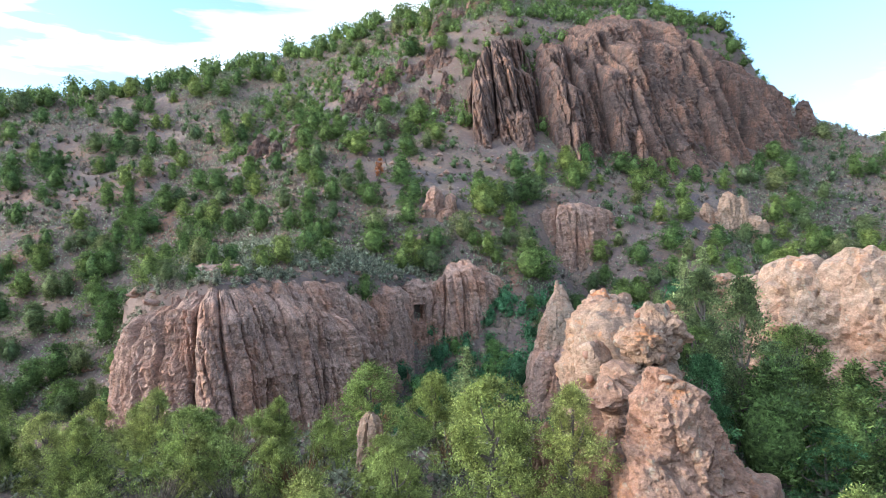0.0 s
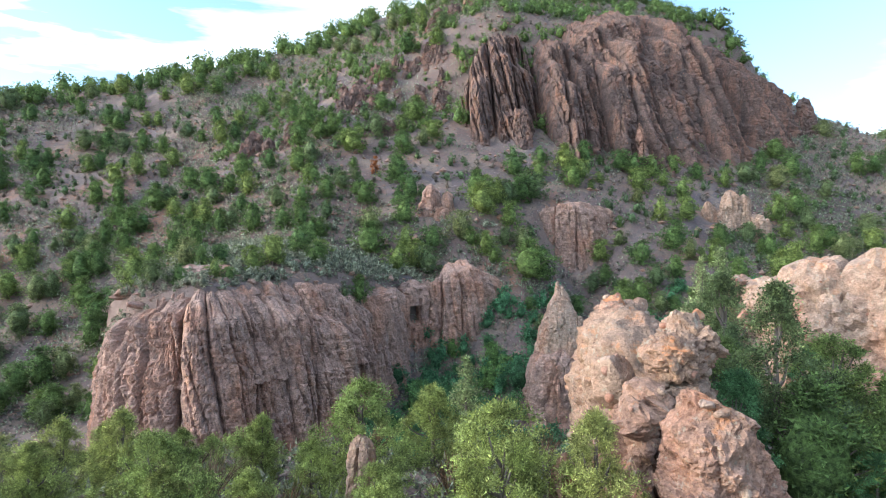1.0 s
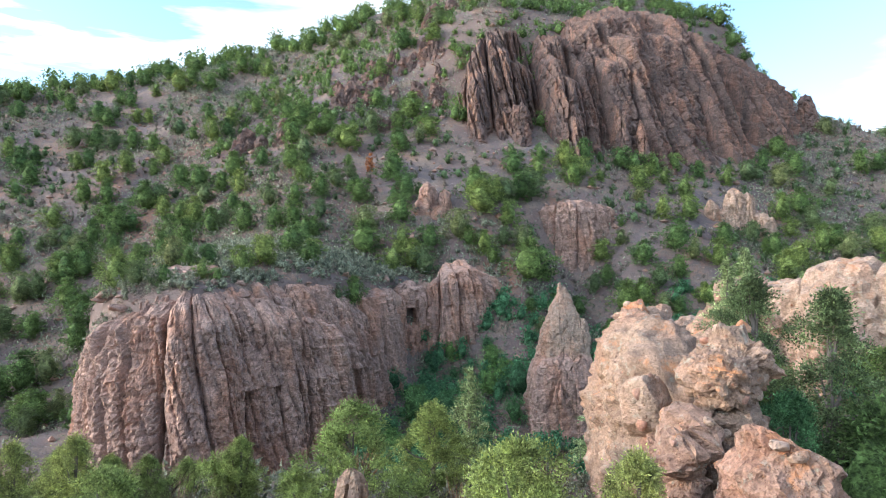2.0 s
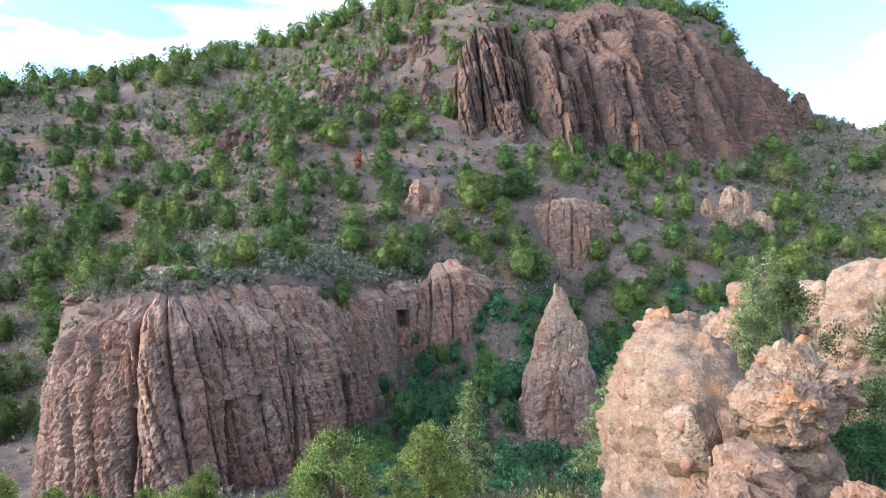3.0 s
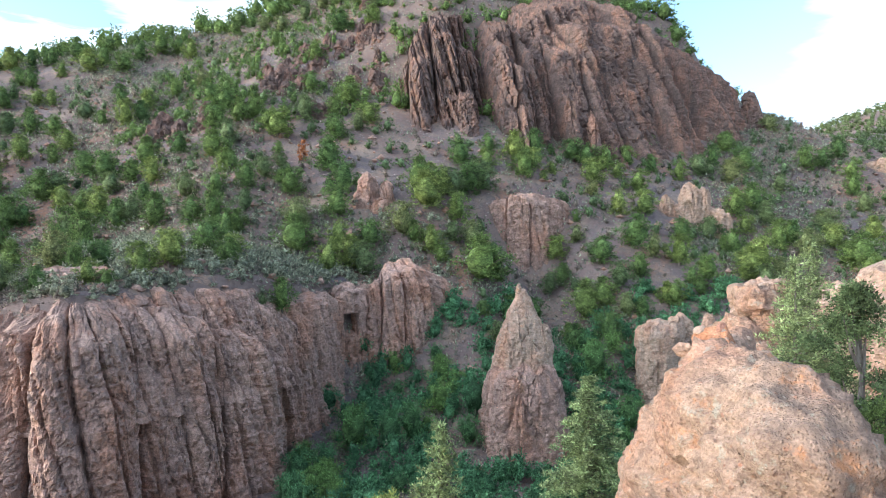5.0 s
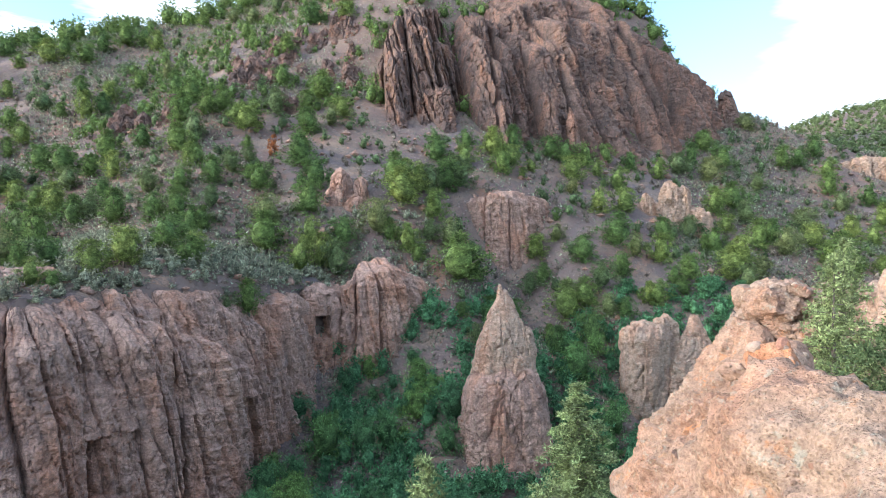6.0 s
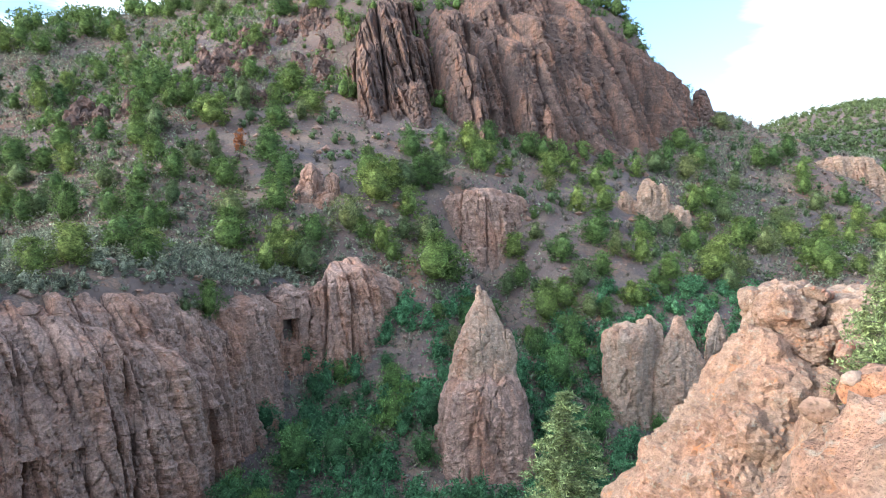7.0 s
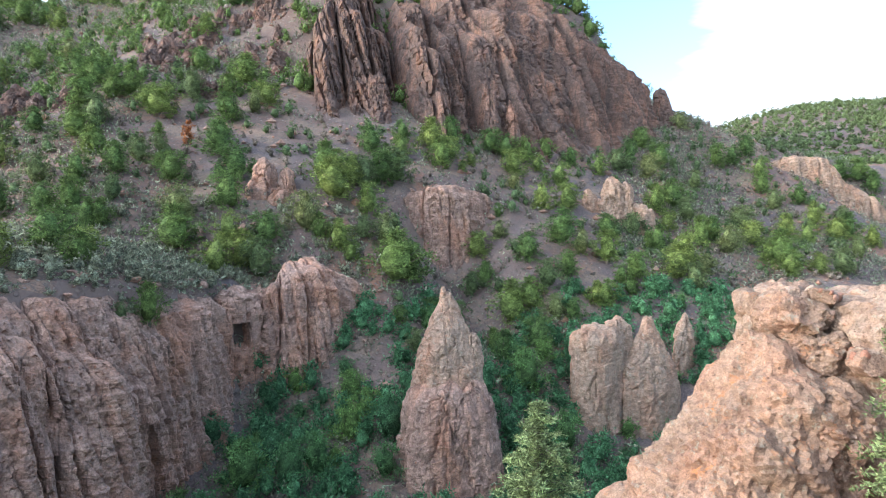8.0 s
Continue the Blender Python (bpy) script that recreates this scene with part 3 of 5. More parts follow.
# the broken upper tier that leans back to the bench
fluted_wall([(-38.5, 80.5), (-33, 76.6), (-28, 75.8), (-24, 77.6), (-20.6, 81.2), (-17.4, 84.8), (-14.4, 88.6), (-12.4, 91.8)], [-6.2, -5.2, -4.7, -4.5, -4.4, -4.6, -4.8, -5.0], -15, ROCK_PINK, cliff, 0.4, 2.6, 0.8, 0.3, 5.0, 0.16, 0.15, 0.16, 83, name="rock_head")
for k in range(70):
    cx = rng.uniform(-41, -5)
    cy = float(bench_edge(cx)) + rng.uniform(0.5, 10.0)
    s_ = rng.uniform(0.3, 1.0)
    boulder("ledge", cx, cy, float(ground(cx, cy)), s_ * 1.4, s_, s_ * rng.uniform(0.35, 0.6), ROCK_PINK, cliff, rng.uniform(0, 3), 3, 0.25, k + 50, 3.0, rng.uniform(-0.3, 0.3))

cave_cliff = thing("cave_cliff", 2, 110, -18, "pinkish columnar cliff with a small dark cave at its foot", "cliff")
fluted_wall([(-2.6, 111.5), (-1.8, 107.6), (0.6, 107.2), (3.6, 108.0), (6.8, 109.4), (9.4, 111.6), (12.2, 114.6), (14.5, 119)], [-6.4, -5.6, -4.4, -3.2, -2.9, -4.2, -6.0, -8.0], -22, ROCK_PINK, cave_cliff, 0.1, 3.3, 0.9, 0.12, 4.0, 0.3, 0.14, 0.16, 29)
rock_column("cave_roof", -4.6, 107.9, -9.0, -5.2, 3.2, 2.6, ROCK_PINK, cave_cliff, 0.75, 0.2, 0.4, (0, 0), 48, 30, 0.35, 0.7)
rock_column("cave_sill", -4.4, 106.8, -22, -11.6, 1.9, 2.2, ROCK_PINK, cave_cliff, 0.75, 0.15, 0.1, (0, 0), 40, 40, 0.3, 0.7)
rock_column("cave_jamb", -5.9, 105.4, -22, -7.2, 1.1, 1.4, ROCK_PINK, cave_cliff, 0.6, 0.12, 0.1, (0, 0), 40, 50, 0.3, 0.7)
rock_column("cave_jamb", -2.9, 107.2, -22, -6.6, 0.9, 1.4, ROCK_PINK, cave_cliff, 0.6, 0.12, 0.1, (0, 0), 40, 50, 0.3, 0.7)
rock_column("rock_core", -2.0, 113.5, -22, -5.0, 6.5, 3.5, ROCK_PINK, cave_cliff, 0.5, 0.1, 0.15, (0, 0), 48, 30, 0.5, 1.0)

pinnacle = thing("rock_pinnacle", 17.2, 94, -28, "tall pointed pink rock pinnacle standing in the canyon", "rock pinnacle")
# paler rock on the upper parts paints in the warm sun on the top
rock_column("spire", 17.4, 94.8, -17, -5.2, 4.2, 3.6, ROCK_WALL, pinnacle, 0.1, seg=150, rings=130, rough=0.34, grain=0.75, square=2.5, flutes=0.6,
            outline=[(-17, 3.7), (-15.4, 3.75), (-13, 3.3), (-10.6, 2.75), (-9, 2.15), (-7.3, 1.4), (-6.2, 0.75), (-5.5, 0.5), (-5.2, 0.0)])
rock_column("tip", 17.0, 94.6, -9, -4.7, 0.5, 0.5, ROCK_WALL, pinnacle, 0.3, 0.4, 0.3, (0, 0), 28, 24, 0.2, 0.4)
rock_column("shoulder", 20.0, 93.6, -18, -9.6, 1.0, 1.1, ROCK_WALL, pinnacle, 0.3, 0.2, 0.2, (-0.02, 0.03), 48, 60, 0.25, 0.6)
rock_column("skirt", 17.2, 93.6, -30, -14.2, 5.3, 4.6, ROCK_PINK, pinnacle, 0.15, seg=150, rings=130, rough=0.42, grain=0.85, square=2.8, flutes=0.8,
            outline=[(-30, 5.6), (-26, 5.3), (-20, 4.75), (-16.6, 4.3), (-15, 3.6), (-14.4, 2.4), (-14.2, 0.0)])
rock_column("skirt", 20.4, 91.4, -30, -14.6, 2.3, 2.6, ROCK_PINK, pinnacle, 0.8, 0.5, 0.35, (-0.03, 0.05), 64, 80, 0.35, 0.8, 2.6, 0.6)
rock_column("skirt", 13.6, 91.4, -30, -19.5, 1.9, 2.0, ROCK_PINK, pinnacle, 0.8, 0.4, 0.3, (0.04, 0.05), 54, 60, 0.35, 0.7)

pillars = thing("rock_pillars", 40, 98, -24, "pair of pale pink rock pillars at the canyon edge", "rock pillar")
rock_column("pillar", 37.5, 99.4, -26, -10.0, 2.9, 2.7, ROCK_WALL, pillars, 0.2, 0.06, 0.1, (0, 0), 84, 90, 0.36, 0.8, 3.2)
rock_column("pillar", 40.4, 100.2, -26, -9.2, 2.2, 2.2, ROCK_WALL, pillars, 0.2, 0.2, 0.2, (0, 0), 64, 80, 0.32, 0.7, 3.0)
rock_column("pillar", 44.0, 98.8, -26, -9.0, 4.6, 2.4, ROCK_WALL, pillars, 0.05, seg=100, rings=100, rough=0.32, grain=0.6, square=2.4, flutes=0.6,
            outline=[(-26, 4.6), (-18, 4.3), (-15, 3.6), (-12.5, 2.2), (-10.6, 1.1), (-9.4, 0.6), (-9, 0)])
rock_column("pillar", 52.5, 103.5, -18, -9.5, 1.5, 1.2, ROCK_WALL, pillars, 0.2, 0.3, 0.5, (0, 0), 36, 30, 0.3, 0.5)

slab = thing("rock_slab", 28, 134, -6, "broad upright pink rock slab standing on the slope", "rock outcrop")
fluted_wall([(21.0, 138), (21.4, 134), (24, 132.4), (28, 132.2), (31.6, 133.0), (35.5, 134.6), (37.4, 136.4), (38, 139)], [7.6, 8.4, 9.2, 9.6, 9.3, 8.8, 7.4, 7.0], -9, ROCK_PINK, slab, 0.06, 3.6, 0.7, 0.1, 3.5, 0.15, 0.15, 0.17, 37)

crag = thing("rock_crag", -1.5, 136, 3, "small split rock crag among pinyon trees", "rock outcrop")
for cx, cy, z0, ct, rx_ in [(-1.7, 130.6, 0, 13.4, 2.3), (1.5, 130.6, 0, 12.0, 1.7), (-3.2, 129.6, 0, 9.6, 1.7), (0.4, 128.8, 0, 8.6, 2.0)]:
    rock_column("rock_column", cx, cy, z0, ct, rx_, rx_, ROCK_PINK, crag, rng.uniform(0, 3), 0.3, 0.25, (0, 0.04), 64, 70, 0.36, 0.7)

crag = thing("rock_crag", 66, 143, 2, "pale broken rock crag between junipers", "rock outcrop")
for cx, cy, z0, ct, rx_ in [(65.0, 143.4, 0, 13.0, 2.4), (67.4, 142.6, 0, 12.4, 1.8), (69.4, 141.4, 0, 7.6, 2.2), (70.8, 140.6, 0, 6.6, 1.6), (60.4, 144.6, 2, 10.6, 1.5), (62.8, 144.6, 2, 8.8, 1.7)]:
    rock_column("rock_column", cx, cy, z0, ct, rx_, rx_, ROCK_WALL, crag, rng.uniform(0, 3), 0.16, 0.2, (0, 0.04), 60, 60, 0.36, 0.7)

far_wall = thing("rock_wall", 147, 173, 6, "pale sunlit rock wall stepping down the far slope", "rock wall")
fluted_wall([(133.5, 180), (134.5, 175), (139, 173.4), (144, 172.2), (148, 171.4), (152, 170.4), (156, 169.4), (160, 168.4), (163, 168), (164, 171)], [21.5, 23.0, 23.8, 23.6, 22.4, 16.8, 14.4, 12.4, 8.0, 6.0], -2, ROCK_WALL, far_wall, 0.1, 5.0, 0.8, 0.08, 4.0, 0.1, 0.25, 0.25, 43)

for k, (cx, cy, n_) in enumerate([(-27, 184, 9), (-17, 196, 8), (-45, 166, 8), (-14, 172, 4), (-22, 190, 8), (-6, 186, 8), (-4, 200, 9), (6, 214, 8), (20, 218, 7)]):
    crag = thing("rock_crag", cx, cy, float(ground(cx, cy)), "low dark reddish crag breaking through the wooded slope", "rock outcrop", "crags on the slope")
    for i in range(n_):
        ax, ay = cx + rng.uniform(-1, 1) * n_ * 1.0, cy + rng.uniform(-4.5, 4.5)
        az = float(ground(ax, ay))
        rock_column("rock_column", ax, ay, az - 3, az + rng.uniform(2.0, 6.5), rng.uniform(1.8, 3.4), rng.uniform(1.6, 2.8), ROCK_DARK, crag, rng.uniform(0, 3), 0.4, 0.3, (0, 0.4), 48, 44, 0.6, 0.9)

# the high crags under the summit: two masses parted by a gully
crags = thing("summit_crags", 60, 172, 26, "high reddish brown columnar crags below the wooded summit", "cliff")


def crag_wall(xs, tops, backs, shear, seed, z0=18):
    fluted_wall([(x, float(cliff_line(x))) for x in xs], tops, z0, ROCK_DARK, crags, 0.46, 7.0, 4.4, 0.4, 12.0, 0.5, 0.28, 0.3, seed, backs, shear, 2.6, 27)


crag_wall([0, 3, 7, 10, 14, 19, 23, 26, 29, 32], [38, 45, 51, 55, 58, 61, 62, 61, 58, 55], [16, 8, 2, 0, 3, 3, 4, 6, 11, 16], 0.08, 57)
crag_wall([27, 30, 33, 38, 43, 45.5, 48, 54, 60, 68, 76, 84, 92, 99, 104, 109, 114, 118, 121, 124], [46, 54, 57, 58, 59, 61, 64, 66, 68, 70, 71, 71, 69, 67, 64, 57, 52, 47, 42, 36], [16, 4, 0, 0.5, 2, 7, 3, 2, 2, 2, 1, 1, 2, -1, -3, -3, -3, -3, -3, 3], -0.06, 67)
for ax, ay, z0, zt, rx_, lx_ in [(21.0, 160.5, 20, 37, 2.4, 0.0), (47.0, 163.5, 20, 37, 1.7, 0.0), (52.0, 163, 20, 33, 1.3, 0.0), (117.5, 203, 34, 49, 2.8, 0.02), (121.5, 204, 30, 42, 2.4, 0.0)]:
    rock_column("prow", ax, ay, z0, zt, rx_, rx_ * 1.1, ROCK_DARK, crags, 0.1, 0.3, 0.3, (lx_, 0.3), 54, 66, 0.6, 0.9, 3.0)

# the outcrop that the camera passes: lobes are x, y, z, radii, squareness, turn
outcrop = thing("rock_outcrop", 8, 28, -11, "orange-lichened sandy conglomerate outcrop with a balanced boulder", "rock outcrop")
rock_mass("main_mass", (8.3, 32.5, -6.5), [(8.55, 33.4, -6.9, 1.85, 3.7, 4.4, 2.3, 0.0), (8.05, 30.2, -6.6, 1.5, 2.3, 3.0, 2.6, 0.1), (8.8, 36.0, -8.5, 2.2, 2.6, 4.6, 2.2, 0.0), (8.6, 32.5, -11.5, 2.6, 5.6, 4.5, 2.4, 0.0)], ROCK_SAND, outcrop, 6, 11, 0.18, 0.5, True)
boulder("lichen_cap", 8.8, 34.9, -2.75, 0.62, 0.7, 0.62, ROCK_LICHEN, outcrop, 0.2, 5, 0.2, 11, 2.6)
boulder("knob", 9.5, 35.6, -2.85, 0.5, 0.5, 0.5, ROCK_SAND, outcrop, 0.6, 4, 0.2, 12)
boulder("knob", 10.2, 36.4, -3.1, 0.85, 0.9, 0.7, ROCK_SAND, outcrop, 0.6, 5, 0.22, 13)
boulder("knob", 8.15, 35.7, -3.0, 0.34, 0.34, 0.28, ROCK_WALL, outcrop, 0.3, 4, 0.15, 14, 3.4)
rock_mass("rear_mass", (10.2, 36.5, -8), [(10.2, 36.2, -8.0, 2.0, 2.3, 4.6, 2.4, 0.0), (9.6, 38.0, -9.5, 2.4, 2.4, 4.0, 2.3, 0.0)], ROCK_SAND, outcrop, 5, 13)
boulder("cracked_block", 6.6, 26.95, -4.95, 1.0, 1.1, 1.25, ROCK_WALL, outcrop, 0.25, 5, 0.1, 10, 5.0, -0.1)
rock_mass("wedge", (6.75, 25.0, -6.2), [(7.0, 24.8, -5.2, 0.36, 0.6, 0.7, 3.2, 0.3), (6.5, 24.5, -6.1, 0.36, 0.65, 1.1, 3.4, 0.3), (6.7, 26.4, -7.8, 1.0, 1.4, 2.2, 2.4, 0.1), (6.3, 25.0, -9.4, 1.4, 1.8, 2.2, 2.4, 0.0)], ROCK_RED, outcrop, 5, 14)
rock_mass("balanced_boulder", (8.7, 25.9, -3.5), [(8.15, 25.3, -3.6, 0.95, 1.15, 0.85, 2.4, 0.4), (8.9, 26.1, -3.35, 1.05, 1.25, 1.0, 2.7, 0.3), (9.5, 27.0, -2.85, 0.6, 0.75, 0.55, 2.4, 0.2)], ROCK_SAND, outcrop, 6, 15, 0.14, 0.45)
boulder("lichen_cap", 9.72, 27.3, -2.42, 0.28, 0.3, 0.27, ROCK_LICHEN, outcrop, 0.3, 4, 0.2, 16, 2.6)
rock_mass("pedestal", (8.7, 26.2, -6.5), [(8.5, 26.2, -6.6, 0.9, 1.4, 2.0, 2.6, 0.2), (9.0, 27.2, -6.6, 0.9, 1.4, 2.1, 2.6, 0.2), (8.8, 26.5, -9.5, 2.2, 2.6, 3.0, 2.4, 0.0)], ROCK_SAND, outcrop, 5, 16)
rock_mass("front_mass", (7.7, 21.1, -7.0), [(7.8, 21.2, -6.3, 1.35, 1.3, 2.6, 2.6, 0.2), (7.75, 20.9, -4.75, 0.95, 0.9, 1.15, 2.8, 0.3), (8.1, 20.8, -8.2, 1.75, 1.6, 2.6, 2.4, 0.1), (6.9, 20.6, -8.6, 1.6, 1.3, 2.2, 2.4, 0.1), (7.7, 21.3, -10.5, 2.9, 2.6, 2.4, 2.4, 0.0)], ROCK_RED, outcrop, 6, 17, 0.18, 0.6)
boulder("flat_stone", 7.15, 20.3, -4.12, 0.34, 0.26, 0.12, ROCK_WALL, outcrop, 0.5, 3, 0.15, 7, 4.0, 0.15)
boulder("flat_stone", 7.45, 20.1, -4.3, 0.26, 0.22, 0.1, ROCK_SAND, outcrop, 1.1, 3, 0.15, 9, 4.0, -0.2)
boulder("low_boulder", 10.3, 21.4, -8.7, 1.2, 1.4, 1.5, ROCK_RED, outcrop, 0.4, 5, 0.2, 3)
for k in range(26):
    s_ = rng.uniform(0.07, 0.2)
    boulder("wedged_stone", 7.35 + rng.uniform(-0.35, 0.5), 24.6 + rng.uniform(-0.5, 1.2), -4.75 + rng.uniform(-0.35, 0.2), s_ * 1.3, s_, s_ * 0.8, ROCK_WALL if k % 3 == 0 else ROCK_SAND, outcrop, rng.uniform(0, 3), 2, 0.15, k + 200, 3.2, rng.uniform(-0.4, 0.4))

ridge = thing("rock_ridge", 24, 50, -12, "tall sandy conglomerate ridge with cracked blocks on its crest", "rock ridge")
rock_mass("main_mass", (20.3, 53.6, -11), [(20.4, 53.2, -6.6, 1.15, 1.7, 2.7, 2.2, 0.5), (20.3, 52.9, -8.2, 2.0, 2.6, 3.0, 2.3, 0.4), (19.6, 53.0, -10.2, 2.9, 3.3, 3.4, 2.3, 0.3), (19.0, 53.6, -13.0, 4.3, 4.4, 4.2, 2.3, 0.2), (19.2, 54.6, -17.0, 6.6, 6.0, 5.0, 2.2, 0.2), (21.6, 54.4, -9.0, 2.4, 2.4, 4.4, 2.4, 0.2)], ROCK_SAND, ridge, 6, 21, 0.3, 0.5)
rock_mass("cap_block", (22.0, 53.2, -3.1), [(22.0, 53.2, -3.2, 1.35, 1.2, 0.78, 3.2, 0.5), (21.6, 52.9, -3.4, 0.9, 0.9, 0.7, 3.0, 0.2)], ROCK_SAND, ridge, 5, 22, 0.12, 0.5)
boulder("cap_slab", 23.1, 52.5, -2.45, 1.0, 0.9, 0.38, ROCK_SAND, ridge, 0.5, 5, 0.14, 15, 4.0, 0.18)
rock_mass("shoulder_block", (22.3, 52.4, -5.0), [(22.3, 52.3, -5.0, 1.15, 1.2, 1.15, 3.4, 0.4), (22.6, 52.6, -7.0, 1.3, 1.4, 1.8, 2.8, 0.3)], ROCK_SAND, ridge, 5, 23, 0.12, 0.6)
boulder("side_block", 22.9, 50.4, -5.0, 0.75, 0.8, 0.75, ROCK_SAND, ridge, 0.5, 5, 0.15, 16, 3.2, 0.35)
rock_mass("side_column", (22.1, 50.6, -8), [(22.0, 50.6, -7.6, 0.85, 0.9, 1.8, 2.8, 0.3), (21.8, 50.8, -10.5, 1.2, 1.2, 2.8, 2.6, 0.2)], ROCK_SAND, ridge, 5, 24)
boulder("knob", 22.6, 56.2, -3.3, 1.4, 1.2, 0.95, ROCK_SAND, ridge, 0.2, 5, 0.2, 18, 3.0)
for cx, cy, ct, cr_ in [(24.6, 55.6, -3.2, 2.6), (26.4, 51.6, -2.0, 3.0), (27.2, 47.2, -0.9, 3.3), (29.8, 44.4, -0.2, 3.5), (33.0, 41.8, 0.5, 3.6), (36.5, 39.0, 0.8, 3.8), (40.5, 36.5, 0.6, 3.8)]:
    rock_mass("wall_block", (cx, cy, -6.5), [(cx, cy, -7.2, cr_ * 1.02, cr_, 7.0 + ct, 3.2, 0.7), (cx + 0.4, cy - 0.3, -3.0, cr_ * 0.86, cr_ * 0.86, max(2.9 + ct, 0.9), 3.4, 0.5)], ROCK_WALL, ridge, 5, 25, 0.3)
boulder("toe", 20.2, 65.0, -17.0, 2.2, 2.0, 2.6, ROCK_SAND, ridge, 0.3, 5, 0.14, 17)

for sx, sy, sz, sr_ in [(-30.2, 48.5, -15.0, 1.9), (-33.6, 47.5, -14.8, 2.0), (-28.2, 48.2, -15.0, 1.2), (-26.4, 48.0, -15.2, 0.9), (-31.6, 47.0, -14.9, 1.3), (-20.8, 33.5, -12.4, 0.9), (-19.2, 33.2, -12.1, 0.8), (-21.8, 33.0, -12.8, 0.7)]:
    b_ = boulder("boulder", sx, sy, sz, sr_, sr_, sr_ * 0.7, ROCK_PINK, None, sx, 4, 0.2, sx, 3.2)
    tagged(b_, "weathered reddish boulder lying between bushes", "boulder", "boulders in the brush")
for sx, sy, st, sr_ in [(-3.1, 27.0, -6.95, 0.62), (3.5, 21.9, -6.0, 0.5)]:
    b_ = rock_column("rock_stub", sx, sy, -11, st, sr_, sr_ * 0.8, ROCK_SAND, None, sx, 0.2, 0.3, (0, 0), 40, 40, 0.16, 0.35)
    tagged(b_, "small upright sandy rock stub between bushes", "rock", "rock stubs")


# cobbles that stand proud of the near rocks
def cobble_material():
    m, n, l, b = material("cobble_stone", 0.85)
    co = n.new("ShaderNodeTexCoord").outputs["Object"]
    info = n.new("ShaderNodeObjectInfo")
    tone = ramp(n, l, info.outputs["Random"], (0.0, (0.30, 0.14, 0.095)), (0.4, (0.34, 0.2, 0.15)), (0.7, (0.38, 0.28, 0.21)), (1.0, (0.3, 0.22, 0.17)))
    g = tex_noise(n, l, co, 4, 6)
    l.new(mixed(n, l, 1.0, tone, ramp(n, l, g, (0.3, 0.7), (0.7, 1.25)), "MULTIPLY"), b.inputs["Base Color"])
    bumped(n, l, b, g, 0.05)
    return m


COBBLE = cobble_material()
cobble_meshes = []
for k in range(5):
    ob = boulder("cobble", 0, 0, 0, 1.0, 0.85, 0.7, COBBLE, None, 0, 2, 0.16, k + 40, 2.2)
    cobble_meshes.append(ob.data)
    bpy.data.objects.remove(ob)


def set_cobbles(rock, n, low, high, seed):
    """Cobbles half sunk into the faces of a rock's masses."""
    r = np.random.RandomState(seed)
    masses = [o for o in rock.children if len(o.data.vertices) > 2000]
    for k in range(n):
        mass = masses[r.randint(len(masses))]
        v = mass.data.vertices[r.randint(len(mass.data.vertices))]
        place = mass.matrix_parent_inverse @ v.co
        size = low + (high - low) * r.random_sample() ** 3
        ob = new("cobble", cobble_meshes[k % 5])
        ob.parent = rock
        ob.matrix_basis = Matrix.LocRotScale(place - v.normal * size * 0.34, Euler(r.uniform(0, 6.28, 3)), (size, size, size))


set_cobbles(outcrop, 230, 0.07, 0.34, 3)
set_cobbles(ridge, 240, 0.08, 0.38, 4)


# ---- plants ----
def tube(pts, radii, sides=5):
    """A bent, tapered tube: vertices and faces."""
    v, f = [], []
    for i, (p, r) in enumerate(zip(pts, radii)):
        way = (Vector(pts[min(i + 1, len(pts) - 1)]) - Vector(pts[max(i - 1, 0)])).normalized()
        s_ = way.orthogonal().normalized()
        t_ = way.cross(s_)
        for k in range(sides):
            a = 2 * math.pi * k / sides
            v.append(tuple(Vector(p) + s_ * math.cos(a) * r + t_ * math.sin(a) * r))
    for i in range(len(pts) - 1):
        for k in range(sides):
            q = (k + 1) % sides
            f.append((i * sides + k, i * sides + q, (i + 1) * sides + q, (i + 1) * sides + k))
    f.append(tuple(range((len(pts) - 1) * sides, len(pts) * sides)))
    return v, f


def joined(pieces):
    v, f = [], []
    for pv, pf in pieces:
        f += [tuple(i + len(v) for i in q) for q in pf]
        v += pv
    return v, f


def leaf_cloud(centres, spread, per, size, r, long=1.6):
    """Small pointed leaves (triangles) round each clump's centre."""
    c = np.repeat(np.asarray(centres), per, 0)
    n = len(c)
    off = r.normal(0, 1, (n, 3)) * (1, 1, 0.75)
    p = c + off * np.repeat(np.asarray(spread), per)[:, None]
    a = off * 0.6 + r.normal(0, 0.7, (n, 3)) + (0, 0, 0.35)
    a /= np.linalg.norm(a, axis=1)[:, None]
    b = np.cross(a, r.normal(0, 1, (n, 3)))
    b /= np.linalg.norm(b, axis=1)[:, None]
    s = size * r.uniform(0.7, 1.4, (n, 1))
    v = np.stack([p - b * s * 0.4, p + b * s * 0.4, p + a * s * long], 1).reshape(-1, 3)
    return v, np.arange(3 * n).reshape(-1, 3).tolist()


def core_blob(r, sub):
    """A lumpy ball for the dense heart of a crown: vertices and triangles."""
    bm = bmesh.new()
    bmesh.ops.create_icosphere(bm, subdivisions=sub, radius=1.0)
    v = np.array([p.co[:] for p in bm.verts]) * r.uniform(0.75, 1.15, (len(bm.verts), 1))
    f = [tuple(p.index for p in q.verts) for q in bm.faces]
    bm.free()
    return v, f


